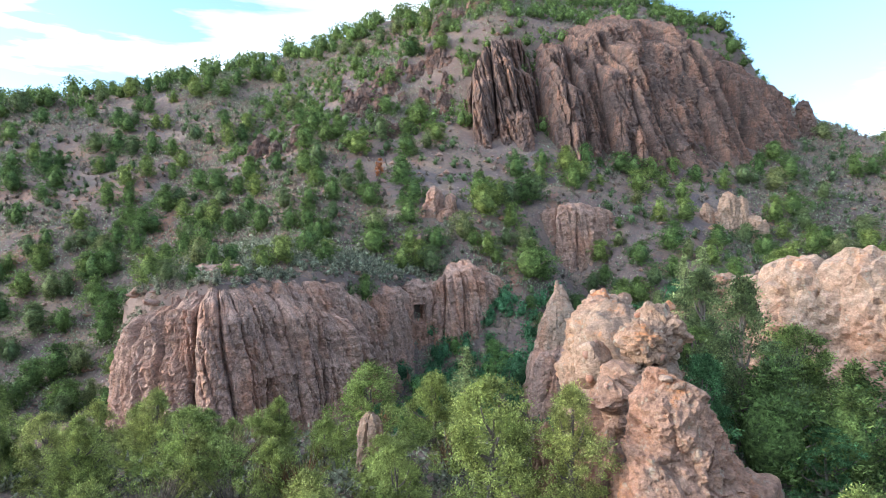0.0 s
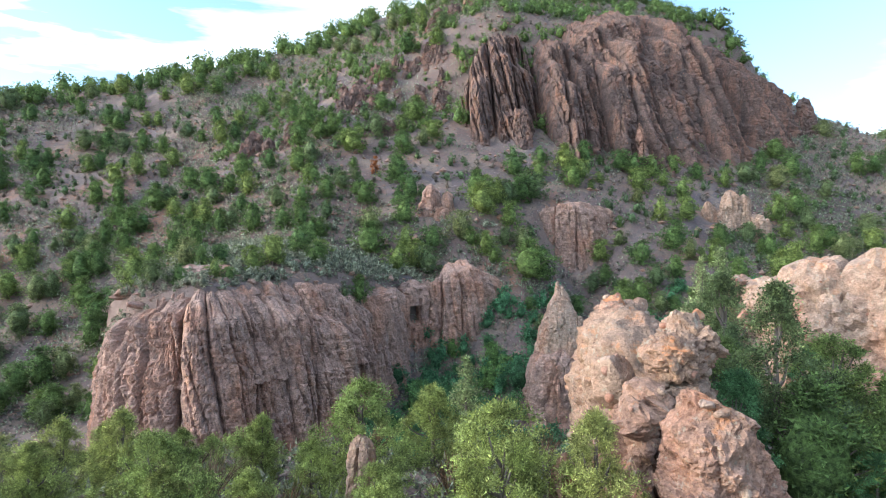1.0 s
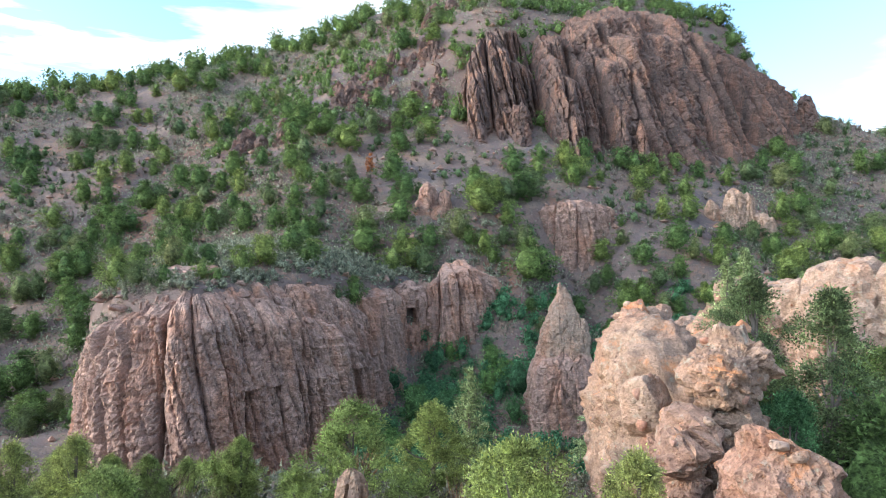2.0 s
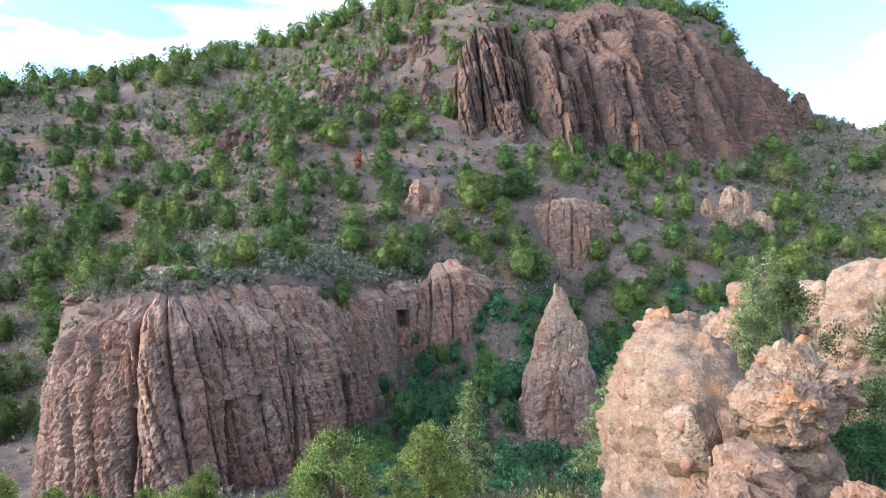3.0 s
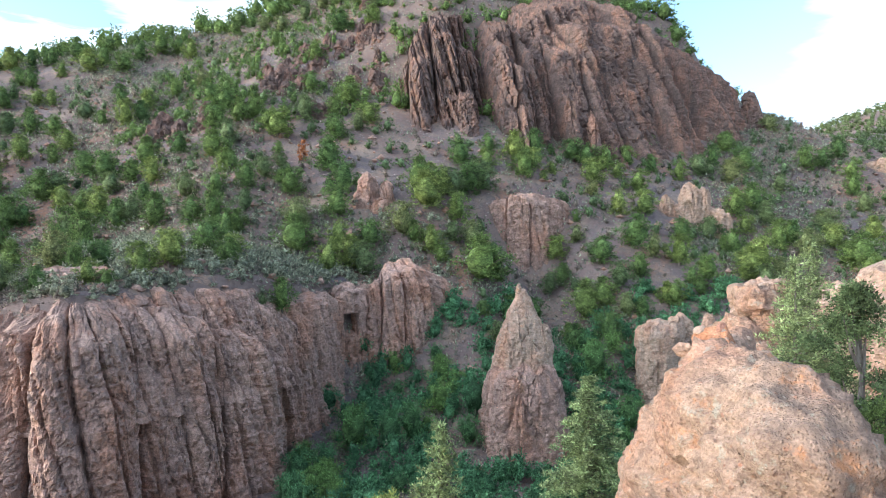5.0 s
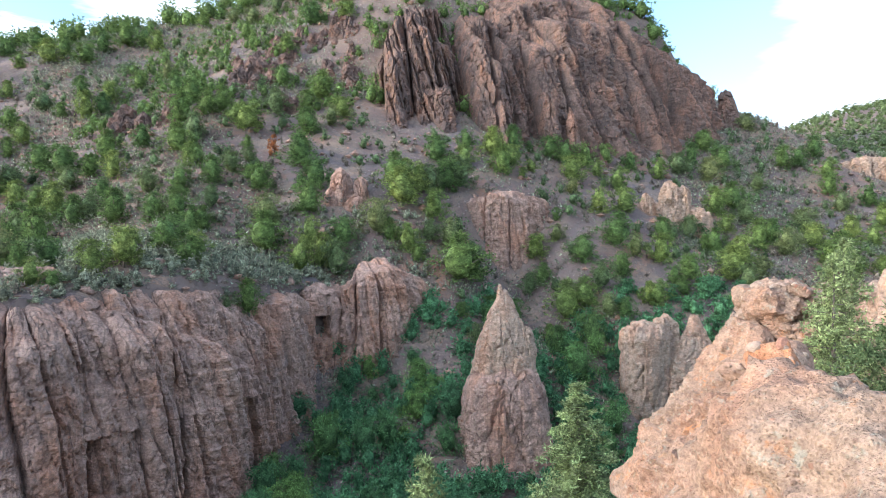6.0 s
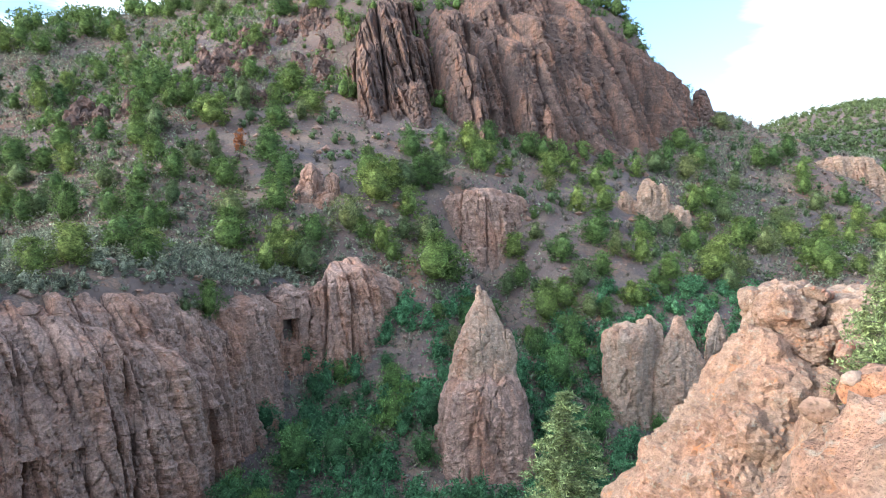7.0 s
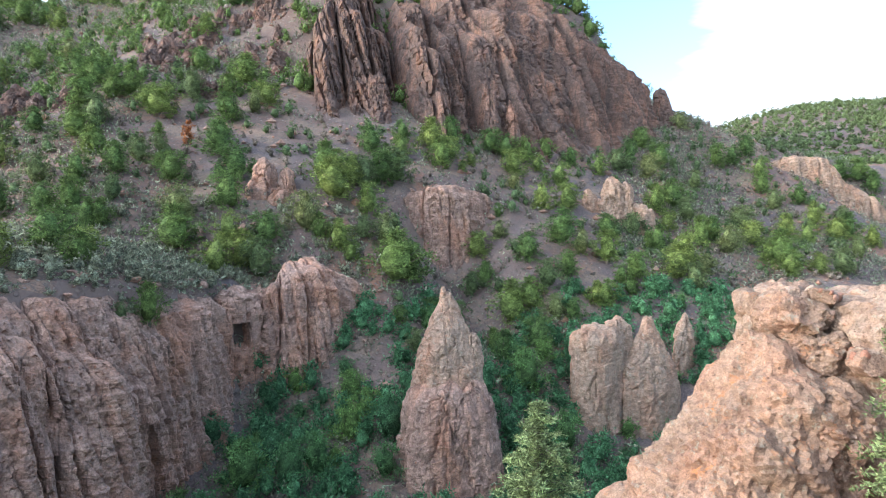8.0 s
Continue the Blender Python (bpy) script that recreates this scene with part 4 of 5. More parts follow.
def round_tree(name, seed, height, radius, leaf, clumps, per, size, label, category, low=0.12, cone=0.4, limbs=7, group="", core=0.0, tight=1.25):
    """A pinyon, juniper or oak: leaning trunk with limbs and an uneven crown of leaf clumps."""
    r = np.random.RandomState(seed)
    tree = thing(name, 0, 0, 0, label, category, group)
    cc = []
    lobes = r.uniform(0.72, 1.18, 9)
    while len(cc) < clumps:
        h = r.uniform(low, 1.0)
        a = r.uniform(0, 2 * np.pi)
        t = (h - low) / (1 - low)
        env = (t + 0.06) ** 0.35 * (1 - t) ** (0.35 + cone) * 1.75
        env *= lobes[int(a / 0.7)] * (0.82 + 0.3 * math.sin(7 * t + seed + a * 2))
        d = env * radius * r.uniform(0.25, 1.0) ** 0.5
        cc.append((d * math.cos(a), d * math.sin(a), h * height))
    cc = np.array(cc)
    v, f = leaf_cloud(cc, r.uniform(0.055, 0.1, len(cc)) * radius * tight, per, size, r)
    if core:
        cv, cf = core_blob(r, 2)
        t = np.clip(cv[:, 2:3] * 0.5 + 0.5, 0, 1)
        wide = core * radius * (t + 0.06) ** 0.2 * (1 - t + 0.03) ** (0.2 + cone * 0.6) * 1.5
        cv = np.concatenate([cv[:, :2] * wide, (low + 0.03 + (0.9 - low) * t) * height], 1)
        f = f + [tuple(i + len(v) for i in q) for q in cf]
        v = np.concatenate([v, cv])
    crown = mesh_object("crown", v, f, leaf, tree, "", True)
    bend = r.uniform(-0.06, 0.06, 2) * height
    spine = [(bend[0] * t * t, bend[1] * t * t, height * 0.85 * t - 0.4) for t in (0, 0.25, 0.5, 0.75, 1.0)]
    pieces = [tube(spine, [0.036 * height * (1 - 0.85 * t) for t in (0, 0.25, 0.5, 0.75, 1.0)], 6)]
    for k in range(limbs):
        c = cc[r.randint(len(cc))]
        z = min(c[2] * 0.7, height * 0.7)
        s0 = np.array((bend[0] * (z / height) ** 2, bend[1] * (z / height) ** 2, z))
        pieces.append(tube([tuple(s0), tuple(s0 * 0.45 + c * 0.55 - (0, 0, 0.05 * height)), tuple(c)], [0.014 * height, 0.009 * height, 0.003 * height], 4))
    mesh_object("trunk", *joined(pieces), BARK, tree)
    return tree


def fir_tree(name, seed, height, radius, leaf, label, tiers=16, per_branch=46, size=0.09, group=""):
    """A conical fir: straight stem, whorls of drooping boughs, needle sprays along each bough."""
    r = np.random.RandomState(seed)
    tree = thing(name, 0, 0, 0, label, "fir tree", group)
    pieces = [tube([(0, 0, -0.5), (0.02, 0, height * 0.5), (0, 0, height)], [0.022 * height, 0.012 * height, 0.002], 6)]
    centres, spread = [], []
    for k in range(tiers):
        t = k / (tiers - 1)
        z = height * (0.08 + 0.9 * t)
        for j in range(6 if t < 0.8 else 4):
            a = r.uniform(0, 2 * np.pi)
            reach = radius * (1 - t) ** 0.8 * r.uniform(0.7, 1.15) + 0.12
            way = np.array((math.cos(a), math.sin(a), 0))
            end = way * reach + (0, 0, z - reach * 0.12 + 0.25 * reach * t)
            pieces.append(tube([(0, 0, z), tuple(way * reach * 0.5 + (0, 0, z + 0.06 * reach)), tuple(end)], [0.007 * height * (1 - t) + 0.008, 0.012, 0.004], 4))
            for q in np.linspace(0.25, 1.0, max(3, int(reach / (radius * 0.12)))):
                centres.append(way * reach * q + (0, 0, z - reach * 0.12 * q * q + 0.25 * reach * t * q) + r.normal(0, 0.05, 3))
                spread.append(0.06 + 0.13 * reach * (1.15 - q) * 0.9)
    v, f = leaf_cloud(centres, spread, per_branch // 4, size, r, 2.0)
    mesh_object("crown", v, f, leaf, tree)
    mesh_object("trunk", *joined(pieces), BARK, tree)
    return tree


def bare_shrub(name, seed, height, label, group="", mat=None):
    """A leafless shrub: many thin forked twigs."""
    r = np.random.RandomState(seed)
    pieces = []
    for k in range(46):
        a, e = r.uniform(0, 2 * np.pi), r.uniform(0.2, 0.75)
        top = np.array((math.cos(a) * e, math.sin(a) * e, r.uniform(0.6, 1.05))) * height
        pieces.append(tube([(0.03 * math.cos(a), 0.03 * math.sin(a), -0.1), tuple(top * (0.55, 0.55, 0.5)), tuple(top)], [0.016 * height, 0.01 * height, 0.003], 3))
        for j in range(3):
            q = top + r.uniform(-0.22, 0.22, 3) * height
            pieces.append(tube([tuple(top * (0.62, 0.62, 0.6)), tuple(q)], [0.007 * height, 0.002], 3))
    v, f = joined(pieces)
    ob = mesh_object(name, v, f, mat or LEAF_DRY)
    return tagged(ob, label, "shrub", group)


def plant(tree, x, y, size=1.0, turn=0.0, sink=0.15, z=None, wide=1.0):
    z = float(ground(x, y)) if z is None else z
    m = pose(x, y, z - sink, 0, 0, turn) @ Matrix.Diagonal((size * wide, size * wide, size, 1))
    if tree.get("planted"):
        return copy_thing(tree, m)
    tree["planted"] = 1
    tree.matrix_basis = m
    return tree


PINYON = "green pinyon pine with a rounded crown on the stony slope"
JUNIPER = "grey-green juniper with a dense crown on the slope"
pinyons = [round_tree("pinyon_pine", 10 + k, 5.0, 1.95 + 0.2 * (k % 3), LEAF_PINYON, 80, 42, 0.125, PINYON, "pine tree", 0.04, 0.1 + 0.16 * (k % 3), 5, "trees on the hillside", 0.42) for k in range(5)]
junipers = [round_tree("juniper", 30 + k, 5.0, 2.3, LEAF_JUNIPER, 80, 42, 0.125, JUNIPER, "juniper tree", 0.03, 0.1 + 0.1 * k, 5, "trees on the hillside", 0.42) for k in range(3)]
oaks = [round_tree("oak_shrub", 40 + k, 5.0, 2.9, LEAF_OAK, 64, 40, 0.15, "dark green oak scrub crowding the canyon floor", "oak shrub", 0.02, 0.1, 5, "oak scrub in the canyon", 0.42) for k in range(4)]
rust = round_tree("autumn_oak", 60, 3.6, 1.1, LEAF_RUST, 40, 16, 0.2, "small oak with rusty red autumn leaves", "oak tree", 0.1, 0.3, 6, "autumn oaks")

# trees of the slope: x, y, height, stretch by stretch
LEFT_UPPER = [(-120.9, 217.2, 10.4), (-125.3, 232.1, 9.3), (-126.4, 242.2, 7.8), (-115.8, 234.5, 8.5), (-111.2, 238.2, 9.6), (-105.0, 238.7, 8.7), (-96.2, 225.6, 6.4), (-98.1, 240.3, 8.8), (-88.5, 226.0, 8.2), (-86.1, 231.4, 9.4), (-76.8, 223.2, 8.2), (-77.0, 236.8, 10.6), (-71.9, 241.4, 11.9), (-66.1, 241.5, 10.9), (-59.8, 234.0, 8.6), (-101.5, 218.4, 7.0), (-106.0, 221.2, 5.3), (-107.7, 209.8, 8.4), (-102.7, 206.4, 6.6), (-103.2, 212.5, 6.0), (-94.7, 207.9, 5.0), (-90.3, 207.0, 4.2), (-68.7, 187.0, 3.7), (-67.1, 194.4, 5.5), (-61.4, 181.9, 8.0), (-58.9, 190.3, 6.1), (-58.0, 183.2, 4.4), (-53.8, 196.0, 4.8), (-47.7, 199.5, 6.5), (-41.1, 182.0, 7.3), (-34.8, 169.5, 6.1)]
LEFT_MIDDLE = [(-105.6, 192.6, 6.9), (-96.3, 177.8, 6.3), (-93.5, 177.7, 4.9), (-98.8, 192.1, 7.6), (-92.3, 188.6, 6.0), (-86.1, 187.2, 8.2), (-79.7, 170.1, 6.7), (-78.5, 183.1, 6.6), (-72.6, 176.2, 4.9), (-72.8, 170.7, 4.0), (-83.4, 166.4, 6.5), (-60.9, 157.8, 5.6), (-55.8, 155.4, 8.0), (-47.6, 155.8, 5.5), (-43.5, 147.0, 4.6), (-48.8, 150.9, 4.2), (-40.5, 154.3, 4.3), (-34.8, 161.0, 7.1), (-30.6, 153.2, 7.3), (-32.6, 148.8, 4.7), (-27.5, 140.9, 3.9), (-83.8, 158.4, 7.4), (-78.3, 158.0, 6.2), (-74.7, 150.2, 4.7), (-69.3, 145.3, 5.6), (-66.6, 152.2, 6.5), (-64.1, 153.0, 5.4), (-60.8, 148.2, 4.6), (-67.0, 146.2, 5.1), (-55.2, 142.8, 5.0), (-55.4, 137.3, 5.3), (-51.0, 140.5, 3.8)]
LEFT_LOWER = [(-51.8, 148.1, 4.6), (-43.4, 135.5, 4.7), (-43.2, 141.0, 4.4), (-36.8, 127.5, 5.4), (-34.0, 134.8, 4.2), (-28.2, 132.4, 5.2), (-30.3, 125.0, 4.4), (-26.9, 124.8, 4.4), (-66.8, 137.6, 5.3), (-74.1, 146.1, 2.8), (-70.4, 133.3, 7.1), (-34.8, 79.7, 2.8), (-41.1, 93.7, 3.8), (-59.0, 135.0, 3.1), (-34.9, 90.2, 5.6), (-32.5, 89.1, 3.6), (-31.4, 79.5, 2.5), (-28.0, 81.7, 2.9), (-25.8, 80.6, 1.7), (-30.4, 90.9, 3.0), (-30.8, 99.5, 1.5), (-24.4, 85.5, 3.1), (-22.5, 88.4, 3.9), (-21.3, 97.8, 4.4), (-23.9, 121.5, 4.2), (-17.9, 95.5, 2.9), (-63.5, 123.8, 2.3), (-75.1, 192.4, 6.5), (-39.0, 84.0, 5.7)]
MIDDLE_UPPER = [(-43.0, 248.9, 7.2), (-37.6, 240.5, 6.0), (-48.3, 245.3, 6.1), (-30.5, 232.0, 9.6), (-30.1, 215.9, 7.1), (-23.5, 237.5, 8.9), (-18.0, 243.2, 11.2), (-11.5, 233.7, 9.7), (-5.4, 219.2, 9.1), (-10.1, 204.4, 6.8), (0.9, 209.2, 6.1), (-0.8, 201.3, 5.0), (-16.1, 195.8, 6.4), (-16.2, 180.3, 5.9), (-16.3, 166.2, 6.7), (-27.4, 165.5, 6.0), (-30.5, 164.7, 4.6), (-24.0, 160.7, 4.5), (-20.9, 157.0, 7.6), (-6.4, 172.5, 7.0), (-9.6, 167.2, 4.1), (-4.0, 158.3, 5.1), (-1.8, 162.7, 4.6), (-9.0, 156.1, 6.3), (-9.3, 145.1, 5.2), (-19.9, 149.4, 3.0), (-28.8, 142.0, 3.9), (-23.5, 134.6, 4.8), (-21.0, 138.4, 3.8), (-18.0, 137.7, 2.7), (-18.5, 142.3, 2.8), (-15.6, 134.0, 4.8)]
MIDDLE_LOWER = [(-13.2, 124.3, 6.3), (-12.8, 118.2, 5.1), (-22.2, 127.5, 3.5), (-22.6, 122.0, 3.8), (-21.9, 104.9, 3.2), (-17.9, 97.5, 3.3), (-9.2, 140.6, 6.7), (-6.1, 133.8, 5.8), (-6.8, 125.9, 6.4), (-6.4, 119.3, 5.6), (-7.5, 114.4, 6.2), (-2.2, 115.5, 5.0), (-4.5, 116.6, 4.6), (-1.3, 119.9, 4.2), (3.9, 121.6, 5.3), (5.8, 120.9, 2.9), (7.7, 133.9, 6.4), (9.5, 136.3, 4.4), (8.4, 129.3, 6.2), (12.1, 134.6, 7.6), (13.8, 134.9, 6.5), (14.0, 128.4, 5.1), (12.3, 122.5, 3.4), (8.6, 119.7, 4.3), (9.9, 118.1, 2.8), (15.7, 122.3, 6.3), (16.1, 116.2, 7.8), (18.4, 118.5, 5.7), (17.5, 137.7, 6.7), (17.1, 147.8, 6.0), (22.4, 146.4, 6.0)]
RIGHT_UPPER = [(24.0, 152.3, 5.0), (19.8, 138.5, 6.7), (29.5, 151.4, 6.2), (36.0, 159.5, 5.9), (30.0, 145.3, 5.9), (32.6, 148.7, 4.3), (40.2, 161.2, 2.9), (37.4, 150.3, 3.1), (34.2, 145.5, 2.1), (48.1, 159.6, 7.3), (45.1, 160.8, 5.3), (53.1, 160.3, 8.0), (46.7, 151.7, 6.3), (59.7, 164.8, 4.8), (66.7, 172.9, 3.6), (61.8, 173.7, 4.4), (71.1, 176.1, 4.5), (54.6, 157.1, 3.9), (57.2, 151.9, 7.0), (47.2, 138.1, 6.8), (53.6, 140.6, 5.2), (44.7, 145.8, 3.6), (65.1, 162.4, 4.1), (71.8, 161.9, 6.1), (77.9, 164.0, 6.2), (85.6, 171.5, 5.1), (93.9, 179.5, 6.1), (78.1, 148.4, 7.5), (36.4, 131.3, 3.2), (37.4, 134.3, 2.2), (32.6, 131.1, 4.3), (29.8, 125.6, 3.4)]
RIGHT_LOWER = [(32.2, 126.1, 3.6), (46.4, 127.6, 7.3), (48.4, 124.9, 6.1), (38.7, 124.1, 5.5), (44.0, 120.7, 5.9), (33.5, 117.5, 8.0), (36.3, 117.3, 4.7), (39.7, 118.5, 4.8), (52.7, 124.1, 6.1), (58.3, 134.3, 5.0), (66.4, 138.7, 5.2), (66.3, 133.2, 3.3), (52.1, 118.7, 3.9), (55.2, 118.9, 5.3), (38.7, 113.6, 4.6), (41.2, 112.9, 3.6), (47.6, 115.5, 5.1), (46.4, 116.0, 3.8), (52.5, 116.6, 2.8), (29.9, 115.2, 3.7), (34.3, 109.4, 5.2), (25.1, 118.6, 3.8), (20.5, 114.9, 3.2), (16.6, 106.1, 3.7), (15.1, 109.7, 2.6), (27.9, 105.8, 4.2), (29.7, 103.7, 4.1)]
FAR_RIGHT = [(95.3, 182.0, 6.1), (94.0, 170.9, 8.6), (85.8, 163.2, 6.7), (119.3, 198.5, 5.2), (115.9, 177.5, 8.4), (127.3, 180.3, 7.1), (124.1, 171.2, 9.0), (121.4, 178.7, 7.0), (84.4, 152.1, 6.2), (83.0, 145.2, 7.1), (76.3, 142.3, 4.0), (67.9, 132.6, 5.2), (78.7, 134.9, 6.5), (70.8, 128.2, 6.1), (83.5, 137.8, 5.0), (82.2, 131.4, 6.4), (98.8, 148.3, 5.0), (92.5, 137.5, 5.7), (118.2, 159.8, 6.9), (120.4, 166.0, 6.5), (125.9, 159.8, 6.3), (107.7, 144.9, 4.9), (90.8, 127.6, 7.3), (88.7, 128.7, 5.3), (89.6, 124.3, 5.1), (121.5, 151.1, 5.9), (123.6, 146.9, 5.2), (127.4, 147.5, 5.2), (130.5, 151.9, 4.0), (97.0, 125.4, 3.7), (101.9, 125.2, 6.3), (115.2, 133.6, 5.8)]
FAR_RIGHT_EDGE = [(130.8, 144.0, 6.4), (159.1, 179.6, 6.6), (164.7, 178.2, 6.6), (165.5, 174.3, 6.5), (160.9, 170.3, 4.7), (65.2, 118.3, 5.5), (64.7, 122.0, 5.7), (109.2, 140.4, 6.0), (71.6, 123.9, 3.9), (97.8, 162.6, 6.1)]
FAR_LEFT = [(-150.8, 225.4, 12.1), (-135.8, 198.9, 7.1), (-134.2, 211.9, 6.6), (-103.5, 163.5, 5.1), (-104.0, 154.5, 4.8), (-104.2, 170.5, 8.4), (-116.3, 170.5, 8.4), (-113.2, 180.0, 6.4), (-111.0, 182.9, 6.5), (-86.6, 150.5, 7.4), (-123.8, 181.4, 8.1), (-119.9, 185.4, 6.6), (-88.6, 139.0, 6.8), (-93.4, 142.5, 5.1), (-96.2, 140.0, 4.4), (-84.5, 142.5, 3.2), (-79.3, 143.5, 5.8), (-73.2, 132.5, 8.3), (-87.7, 132.0, 8.3), (-80.3, 129.5, 9.3), (-78.6, 121.5, 6.5), (-73.1, 121.5, 5.4), (-79.5, 116.5, 5.2), (-66.9, 109.6, 7.8), (-70.2, 108.6, 5.8), (-63.6, 110.5, 6.9), (-62.1, 116.0, 6.2), (-69.1, 126.0, 5.6), (-63.7, 121.0, 5.4), (-61.5, 122.0, 6.5), (-69.4, 103.1, 5.5), (-59.9, 101.1, 5.4)]
CANYON = [(-6.6, 96.7, 3.9), (-3.1, 91.6, 5.0), (1.0, 92.1, 4.3), (3.7, 93.5, 4.5), (7.6, 98.2, 5.5), (11.6, 96.6, 6.6), (8.2, 103.2, 3.9), (-5.4, 101.8, 2.0), (-0.6, 103.4, 3.2), (2.4, 103.1, 3.2), (-1.6, 104.6, 2.0), (1.9, 105.4, 3.0), (7.8, 105.9, 3.7), (9.7, 100.2, 3.8), (4.6, 107.8, 2.0), (28.5, 105.6, 4.3), (29.2, 101.8, 5.5), (33.3, 105.9, 5.1), (36.8, 109.2, 3.1), (40.1, 96.8, 3.3), (40.1, 99.4, 4.2), (44.8, 98.2, 3.5), (31.2, 95.0, 4.4), (28.8, 110.7, 3.1), (5.5, 94.6, 4.0), (10.4, 92.8, 4.5), (-6.4, 100.8, 3.0), (-8.6, 84.6, 4.6), (-7.0, 80.5, 4.4), (-8.4, 88.4, 4.2), (-6.0, 87.0, 4.6), (-8.2, 76.0, 4.6), (-5.6, 83.6, 4.0), (-9.4, 80.4, 3.6), (-4.6, 79.0, 4.2)]

rng = random.Random(11)
spots = []


def clear(x, y, gap):
    if any((x - a) ** 2 + (y - b) ** 2 < (0.5 * (gap + g)) ** 2 for a, b, g in spots):
        return False
    spots.append((x, y, gap))
    return True


for stretch in (LEFT_UPPER, LEFT_MIDDLE, LEFT_LOWER, MIDDLE_UPPER, MIDDLE_LOWER, RIGHT_UPPER, RIGHT_LOWER, FAR_RIGHT, FAR_RIGHT_EDGE, FAR_LEFT):
    for x, y, h in stretch:
        spots.append((x, y, min(h, 5) * 0.7))
        h = min(h, 5 + 0.35 * (h - 5)) if h > 5 else h
        plant(rng.choice(pinyons + pinyons + junipers), x, y, (0.78 if stretch is RIGHT_LOWER else 0.9) * h / 4.8, rng.uniform(0, 360), 0.15, None, rng.uniform(1.0, 1.3))
for x, y, h in CANYON:
    spots.append((x, y, 2.5))
    plant(rng.choice(oaks), x, y, h / 5, rng.uniform(0, 360))


def on_crags(x, y):
    return -3 < y - cliff_line(x) < 30 and 3 < x < 124


# scrub that fills the canyon floor and its sides
count = 0
while count < 50:
    x, y = rng.uniform(-12, 62), rng.uniform(62, 118)
    if float(ground(x, y, False)) > -7 or y > float(bench_edge(x)) - 3 and x < 14 or (x - 17) ** 2 + (y - 93) ** 2 < 40 or x < -10 + (y - 66) * 0.1 or 33 < x < 50 and 95 < y < 103 or not clear(x, y, rng.uniform(1.6, 2.6)):
        continue
    plant(rng.choice(oaks), x, y, rng.uniform(0.4, 0.85), rng.uniform(0, 360))
    count += 1


def joined_crowns(n, seed, low, high, place, box=(-230, 230, 95, 330), clumps=34, per=12, size=0.07, core=1):
    """Crowns of many small trees and bushes as one leafy mesh."""
    r = np.random.RandomState(seed)
    kinds = []
    for k in range(6):
        a, t = r.uniform(0, 6.28, clumps), r.uniform(0.02, 1.0, clumps)
        d = 0.46 * (t + 0.08) ** 0.3 * (1 - t) ** 0.45 * 1.5 * r.uniform(0.55, 1.15, clumps)
        lv, lf = leaf_cloud(np.stack([d * np.cos(a), d * np.sin(a), t], -1), r.uniform(0.05, 0.09, clumps), per, size, r, 1.5)
        cv, cf = core_blob(r, core)
        h_ = np.clip(cv[:, 2:3] * 0.5 + 0.5, 0, 1)
        cv = np.concatenate([cv[:, :2] * 0.34 * (1 - 0.4 * h_), 0.02 + 0.85 * h_], 1)
        kinds.append((np.concatenate([lv, cv]), np.concatenate([np.array(lf), np.array(cf) + len(lv)])))
    out, tris, count, at = [], [], 0, 0
    while count < n:
        x, y = r.uniform(*box[:2]), r.uniform(*box[2:])
        if not place(x, y, r):
            continue
        h = r.uniform(low, high)
        kv, kf = kinds[count % 6]
        out.append(kv * (h * r.uniform(0.9, 1.3), h * r.uniform(0.9, 1.3), h) + (x, y, float(ground(x, y)) - 0.1))
        tris.append(kf + at)
        at += len(kv)
        count += 1
    return np.concatenate(out), np.concatenate(tris).tolist()


def crest_place(x, y, r):
    z, crest = float(ground(x, y, False)), float(np.interp(x, CREST_X, CREST_Z))
    if y < 165 or x > 124 or abs(x) > 0.85 * y or on_crags(x, y):
        return False
    return z > crest - 14 and r.rand() < 0.9 and clear(x, y, 3.0)


def slope_place(x, y, r):
    if abs(x) > 0.85 * y or on_crags(x, y) or y < float(bench_edge(x)) + 1 and x < 14 or float(ground(x, y, False)) < -8 and x > -40:
        return False
    thick = 0.5 + 0.8 * float(fbm(np.array([x * 0.03]), np.array([y * 0.03]), np.array([0.0]), 3, 77)[0]) + 0.25 * (x > 60)
    return r.rand() < thick and clear(x, y, 1.8)


def summit_place(x, y, r):
    return 2 < x < 128 and 8 < y - cliff_line(x) < 95 and r.rand() < 0.35 + 0.65 * (y - cliff_line(x) > 26) and clear(x, y, 2.2)


def hill_place(x, y, r):
    return clear(x, y, 4.0)


def bench_place(x, y, r):
    e = y - float(bench_edge(x))
    return 0 < e < 46 and (e < 14 or r.rand() < 0.4) and y < 128 and -44 < x < 14 and clear(x, y, 0.9)


bushes = mesh_object("bench_sage", *joined_crowns(760, 25, 0.5, 1.7, bench_place, (-46, 15, 72, 130), 14, 8, 0.12), LEAF_SAGE, None, "grey-green sage bushes along the top of the cliff", True)
tagged(bushes, category="sage bushes", kind="stuff")
def canyon_place(x, y, r):
    if float(ground(x, y, False)) > -6 or y > float(bench_edge(x)) - (2 if x < -8 else 0) and x < 14 or (x - 17) ** 2 + (y - 93) ** 2 < 36 or x < -9 + (y - 66) * 0.1 or 34 < x < 49 and 96 < y < 102:
        return False
    return clear(x, y, 0.7)


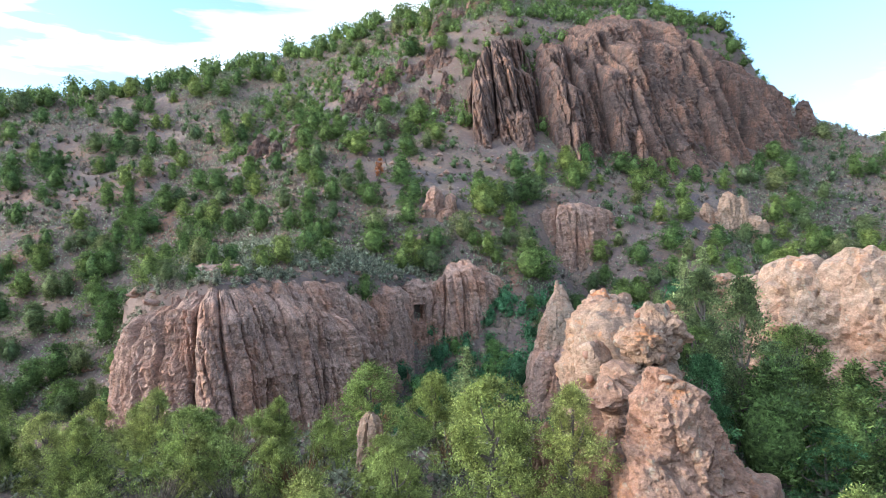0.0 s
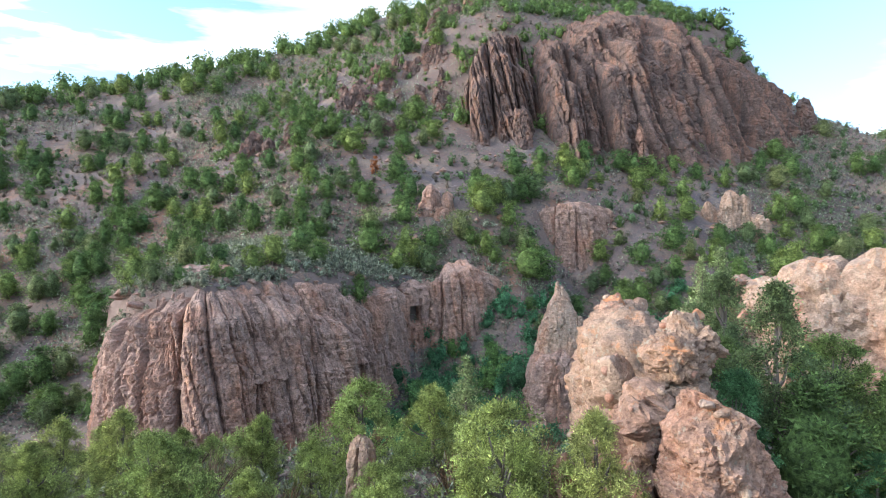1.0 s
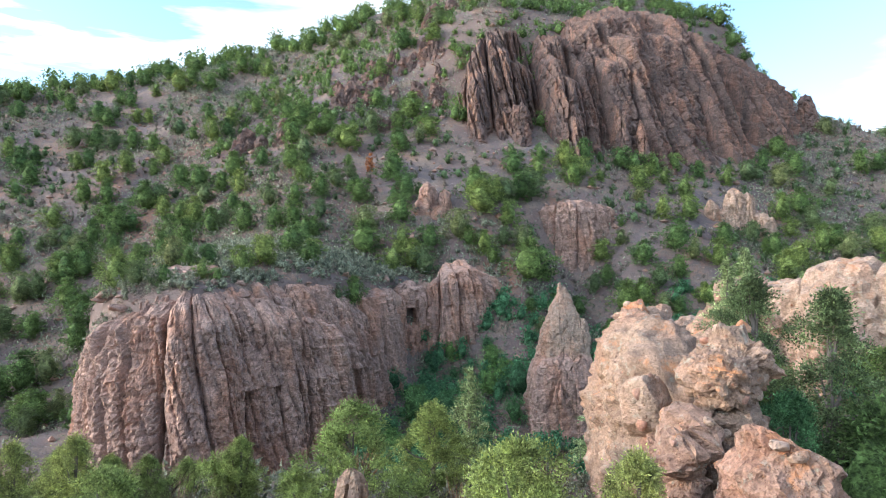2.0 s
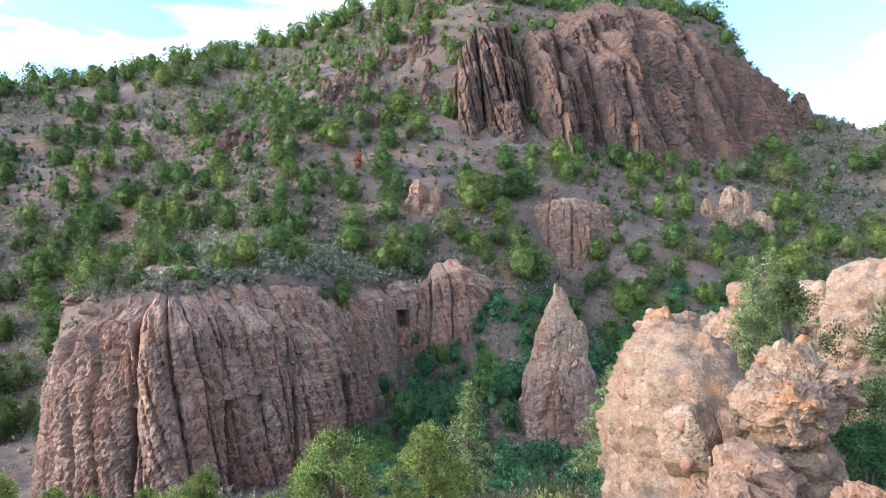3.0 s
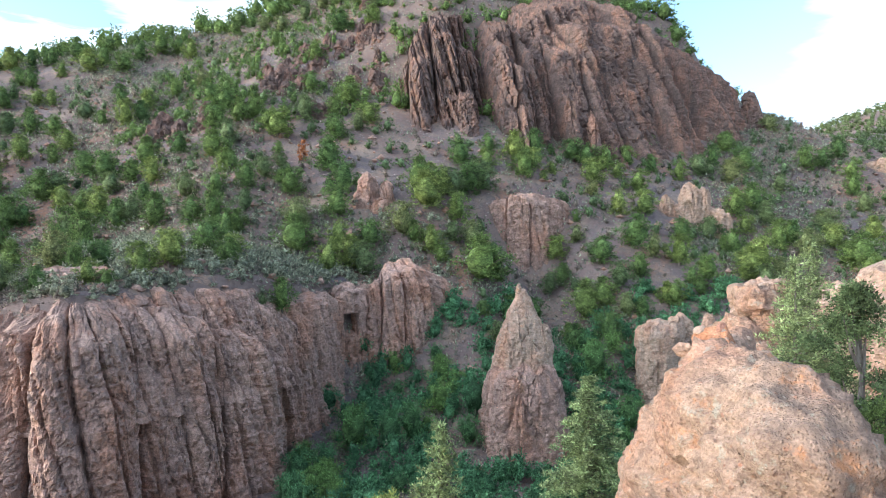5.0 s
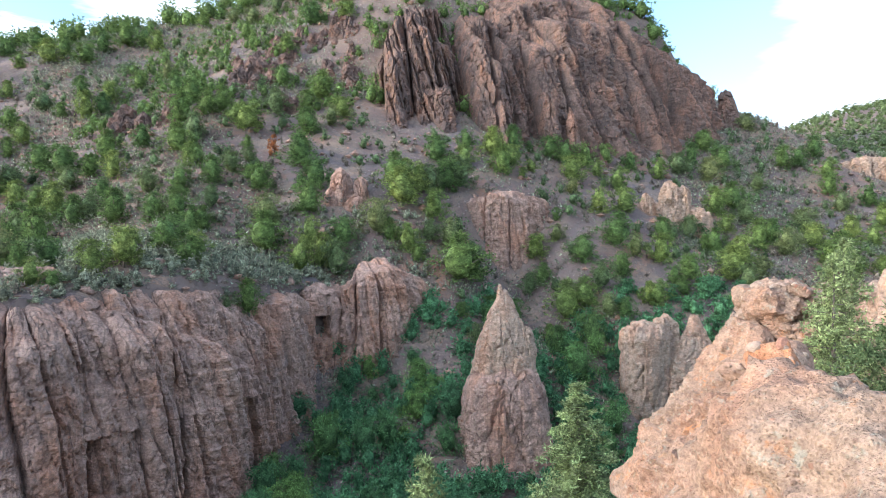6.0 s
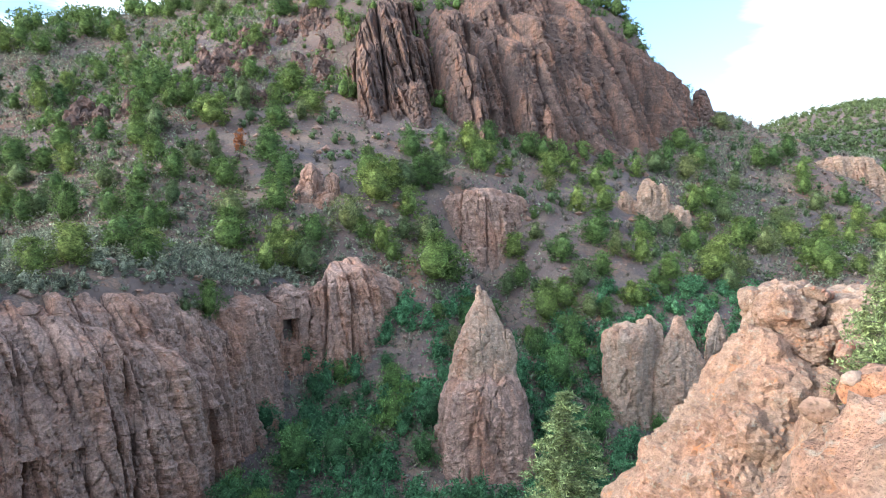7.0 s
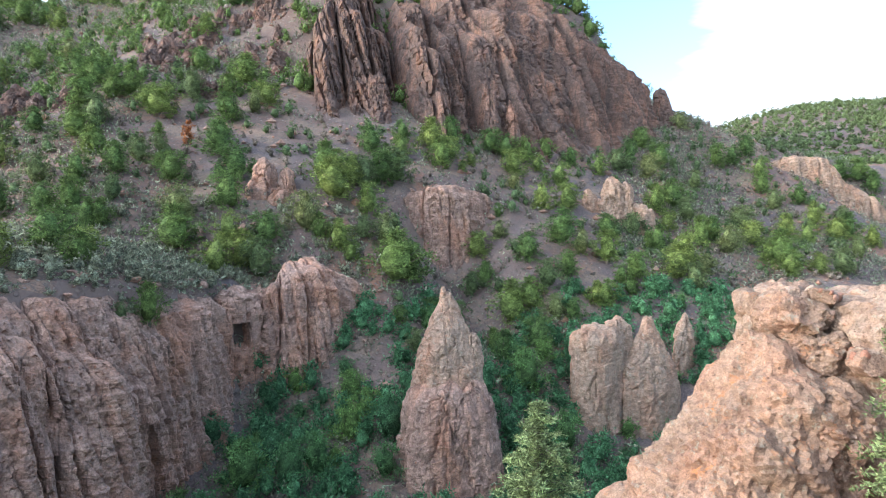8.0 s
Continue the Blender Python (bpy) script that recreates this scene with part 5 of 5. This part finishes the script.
bushes = mesh_object("canyon_scrub", *joined_crowns(900, 26, 1.2, 3.4, canyon_place, (-12, 70, 56, 118), 26, 13, 0.075, 1), LEAF_OAK, None, "dense blue-green oak scrub filling the shaded canyon floor", True)
tagged(bushes, category="oak scrub", kind="stuff")
woods = mesh_object("summit_woods", *joined_crowns(430, 24, 1.8, 5.0, summit_place, (0, 130, 165, 330), 24, 10, 0.08), LEAF_PINYON, None, "dark green pinyons and bushes crowding the summit above the crags", True)
tagged(woods, category="woods", kind="stuff")
woods = mesh_object("crest_woods", *joined_crowns(420, 21, 4.5, 8.0, crest_place, (-230, 230, 95, 330), 24, 9, 0.09), LEAF_PINYON, None, "dark green pinyon woods along the skyline of the summit", True)
tagged(woods, category="woods", kind="stuff")
def flank_place(x, y, r):
    return y > 0.3 * x + 168 and not on_crags(x, y) and clear(x, y, 1.5)


bushes = mesh_object("flank_bushes", *joined_crowns(330, 28, 0.8, 3.4, flank_place, (-60, 14, 166, 240), 20, 9, 0.09), LEAF_PINYON, None, "dark green bushes on the stony flank beside the crags", True)
tagged(bushes, category="bushes", kind="stuff")
bushes = mesh_object("hillside_bushes", *joined_crowns(1300, 22, 0.9, 3.2, slope_place, (-230, 230, 95, 330), 20, 8, 0.09), LEAF_JUNIPER, None, "grey-green bushes scattered between the trees of the slope", True)
tagged(bushes, category="bushes", kind="stuff")

brush = mesh_object("grey_brush", *joined_crowns(2000, 27, 0.6, 1.7, slope_place, (-170, 170, 100, 270), 9, 7, 0.15), LEAF_DRY, None, "grey-brown leafless brush between the trees of the slope", True)
tagged(brush, category="brush", kind="stuff")
spots.clear()
woods = mesh_object("far_woods", *joined_crowns(3600, 23, 2.0, 4.4, hill_place, (165, 560, 190, 520), 8, 6, 0.2, 1), LEAF_JUNIPER, None, "green scrub woods covering the hill far across the valley", True)
tagged(woods, category="woods", kind="stuff")

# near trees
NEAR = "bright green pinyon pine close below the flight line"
near_pinyons = [round_tree("pinyon_pine", 70 + k, 5.0, 2.1, LEAF_NEAR_LIT, 200, 150, 0.055, NEAR, "pine tree", 0.05, 0.12 + 0.08 * k, 16, "trees on the near slope", 0.0, 0.85) for k in range(4)]
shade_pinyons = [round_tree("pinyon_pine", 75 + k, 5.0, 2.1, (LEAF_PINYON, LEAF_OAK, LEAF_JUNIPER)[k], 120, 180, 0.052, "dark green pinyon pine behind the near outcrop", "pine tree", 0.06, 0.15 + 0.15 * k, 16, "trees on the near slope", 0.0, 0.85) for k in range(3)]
near_firs = [fir_tree("fir_tree", 80 + k, 8.0, 2.2 - 0.2 * k, LEAF_FIR, "pale green fir with drooping boughs", 22, 130 - 68 * k, 0.085, "firs") for k in range(2)]
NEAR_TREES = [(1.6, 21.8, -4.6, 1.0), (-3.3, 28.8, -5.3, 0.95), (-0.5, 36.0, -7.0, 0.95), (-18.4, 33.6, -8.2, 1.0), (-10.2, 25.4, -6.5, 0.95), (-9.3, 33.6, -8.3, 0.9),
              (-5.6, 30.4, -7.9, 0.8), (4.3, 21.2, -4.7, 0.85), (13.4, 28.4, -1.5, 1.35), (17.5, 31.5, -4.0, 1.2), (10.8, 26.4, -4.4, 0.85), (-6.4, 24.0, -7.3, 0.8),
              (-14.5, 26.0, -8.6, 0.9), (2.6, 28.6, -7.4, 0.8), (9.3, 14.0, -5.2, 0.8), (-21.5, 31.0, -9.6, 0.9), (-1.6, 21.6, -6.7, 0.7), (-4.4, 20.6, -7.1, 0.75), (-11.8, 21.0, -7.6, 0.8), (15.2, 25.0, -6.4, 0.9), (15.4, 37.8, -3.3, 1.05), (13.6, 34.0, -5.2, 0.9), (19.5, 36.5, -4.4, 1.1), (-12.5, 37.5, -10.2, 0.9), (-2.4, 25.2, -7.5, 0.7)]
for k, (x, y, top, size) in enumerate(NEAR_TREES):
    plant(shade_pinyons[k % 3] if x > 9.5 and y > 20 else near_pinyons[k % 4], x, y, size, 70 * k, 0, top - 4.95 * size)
for k, (x, y, top, size) in enumerate([(1.4, 40.4, -6.2, 1.0), (17.6, 43.2, 0.2, 1.0), (17.7, 71.0, -11.2, 1.4), (16.0, 41.8, -0.4, 0.9)]):
    plant(near_firs[0 if k == 2 else 1], x, y, size, 50 * k, 0, top - 8 * size, 1.35 if k == 2 else 1.0)
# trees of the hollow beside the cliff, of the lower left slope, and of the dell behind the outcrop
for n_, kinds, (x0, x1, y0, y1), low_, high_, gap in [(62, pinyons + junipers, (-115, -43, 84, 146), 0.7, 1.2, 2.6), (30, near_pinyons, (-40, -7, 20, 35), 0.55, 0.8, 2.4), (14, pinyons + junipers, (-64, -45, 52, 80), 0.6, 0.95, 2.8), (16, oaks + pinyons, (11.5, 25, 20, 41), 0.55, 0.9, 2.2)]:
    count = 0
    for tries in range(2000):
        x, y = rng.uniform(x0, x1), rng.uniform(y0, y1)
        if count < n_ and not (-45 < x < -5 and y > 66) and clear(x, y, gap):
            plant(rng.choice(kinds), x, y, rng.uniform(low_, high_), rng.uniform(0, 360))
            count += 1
shrub = bare_shrub("bare_shrub", 90, 1.8, "grey leafless shrub on the near slope", "bare shrubs")
for k in range(26):
    x, y = rng.uniform(-22, 6), rng.uniform(17, 38)
    plant(shrub, x, y, rng.uniform(0.7, 1.2), rng.uniform(0, 360))
plant(rust, -14.5, 146, 1.15, 0)
plant(pinyons[1], -11.4, 93.2, 0.62, 40, 0.2, -7.2)
plant(junipers[0], -13.2, 90.6, 0.3, 80, 0.2, -6.4)


# ---- loose stones and low growth over the slope ----
def scatter_stones(n, seed):
    r = np.random.RandomState(seed)
    v, f = [], []
    base = np.array([(1, 0, 0), (-1, 0, 0), (0, 1, 0), (0, -1, 0), (0, 0, 1), (0, 0, -1)], float)
    tri = [(0, 2, 4), (2, 1, 4), (1, 3, 4), (3, 0, 4), (2, 0, 5), (1, 2, 5), (3, 1, 5), (0, 3, 5)]
    x, y = r.uniform(-150, 150, n), r.uniform(85, 260, n)
    z = ground(x, y)
    for i in range(n):
        s = 0.18 + 0.9 * r.random_sample() ** 5
        q = base * r.uniform(0.6, 1.3, (6, 1)) * (s, s * r.uniform(0.6, 1.2), s * 0.7)
        a = r.uniform(0, 6.28)
        q = q @ np.array([(math.cos(a), -math.sin(a), 0), (math.sin(a), math.cos(a), 0), (0, 0, 1)])
        f += [tuple(k + len(v) for k in t) for t in tri]
        v += (q + (x[i], y[i], z[i] + s * 0.2)).tolist()
    return v, f


stones = mesh_object("scree", *scatter_stones(7000, 5), ROCK_PINK, None, "loose grey-pink stones strewn over the slope")
tagged(stones, category="scree", kind="stuff")


def scatter_tufts(n, seed, x0, x1, y0, y1, size, per=10):
    r = np.random.RandomState(seed)
    x, y = r.uniform(x0, x1, n), r.uniform(y0, y1, n)
    keep = fbm(x * 0.06, y * 0.06, x * 0, 3, 88) > r.uniform(-0.6, 0.5, n)
    x, y = x[keep], y[keep]
    c = np.stack([x, y, ground(x, y) + size * 0.5], -1)
    return leaf_cloud(c, r.uniform(0.5, 1.2, len(c)) * size, per, size * 0.5, r)


low = mesh_object("bench_grass", *scatter_tufts(2600, 12, -44, 12, 74, 118, 0.4, 16), LEAF_DRY, None, "dry tan grass and twigs along the cliff top")
tagged(low, category="grass", kind="stuff")
low = mesh_object("low_scrub", *scatter_tufts(62000, 7, -170, 170, 90, 280, 0.75, 6), LEAF_SAGE, None, "low grey-green sage scrub dotting the slope")
tagged(low, category="scrub", kind="stuff")
low = mesh_object("dry_grass", *scatter_tufts(22000, 8, -170, 170, 90, 280, 0.42, 7), LEAF_DRY, None, "dry tan grass tufts between the stones")
tagged(low, category="grass", kind="stuff")
low = mesh_object("near_brush", *scatter_tufts(3200, 9, -62, 18, 10, 64, 0.45, 26), LEAF_SAGE, None, "grey-green brush covering the near slope")
tagged(low, category="brush", kind="stuff")
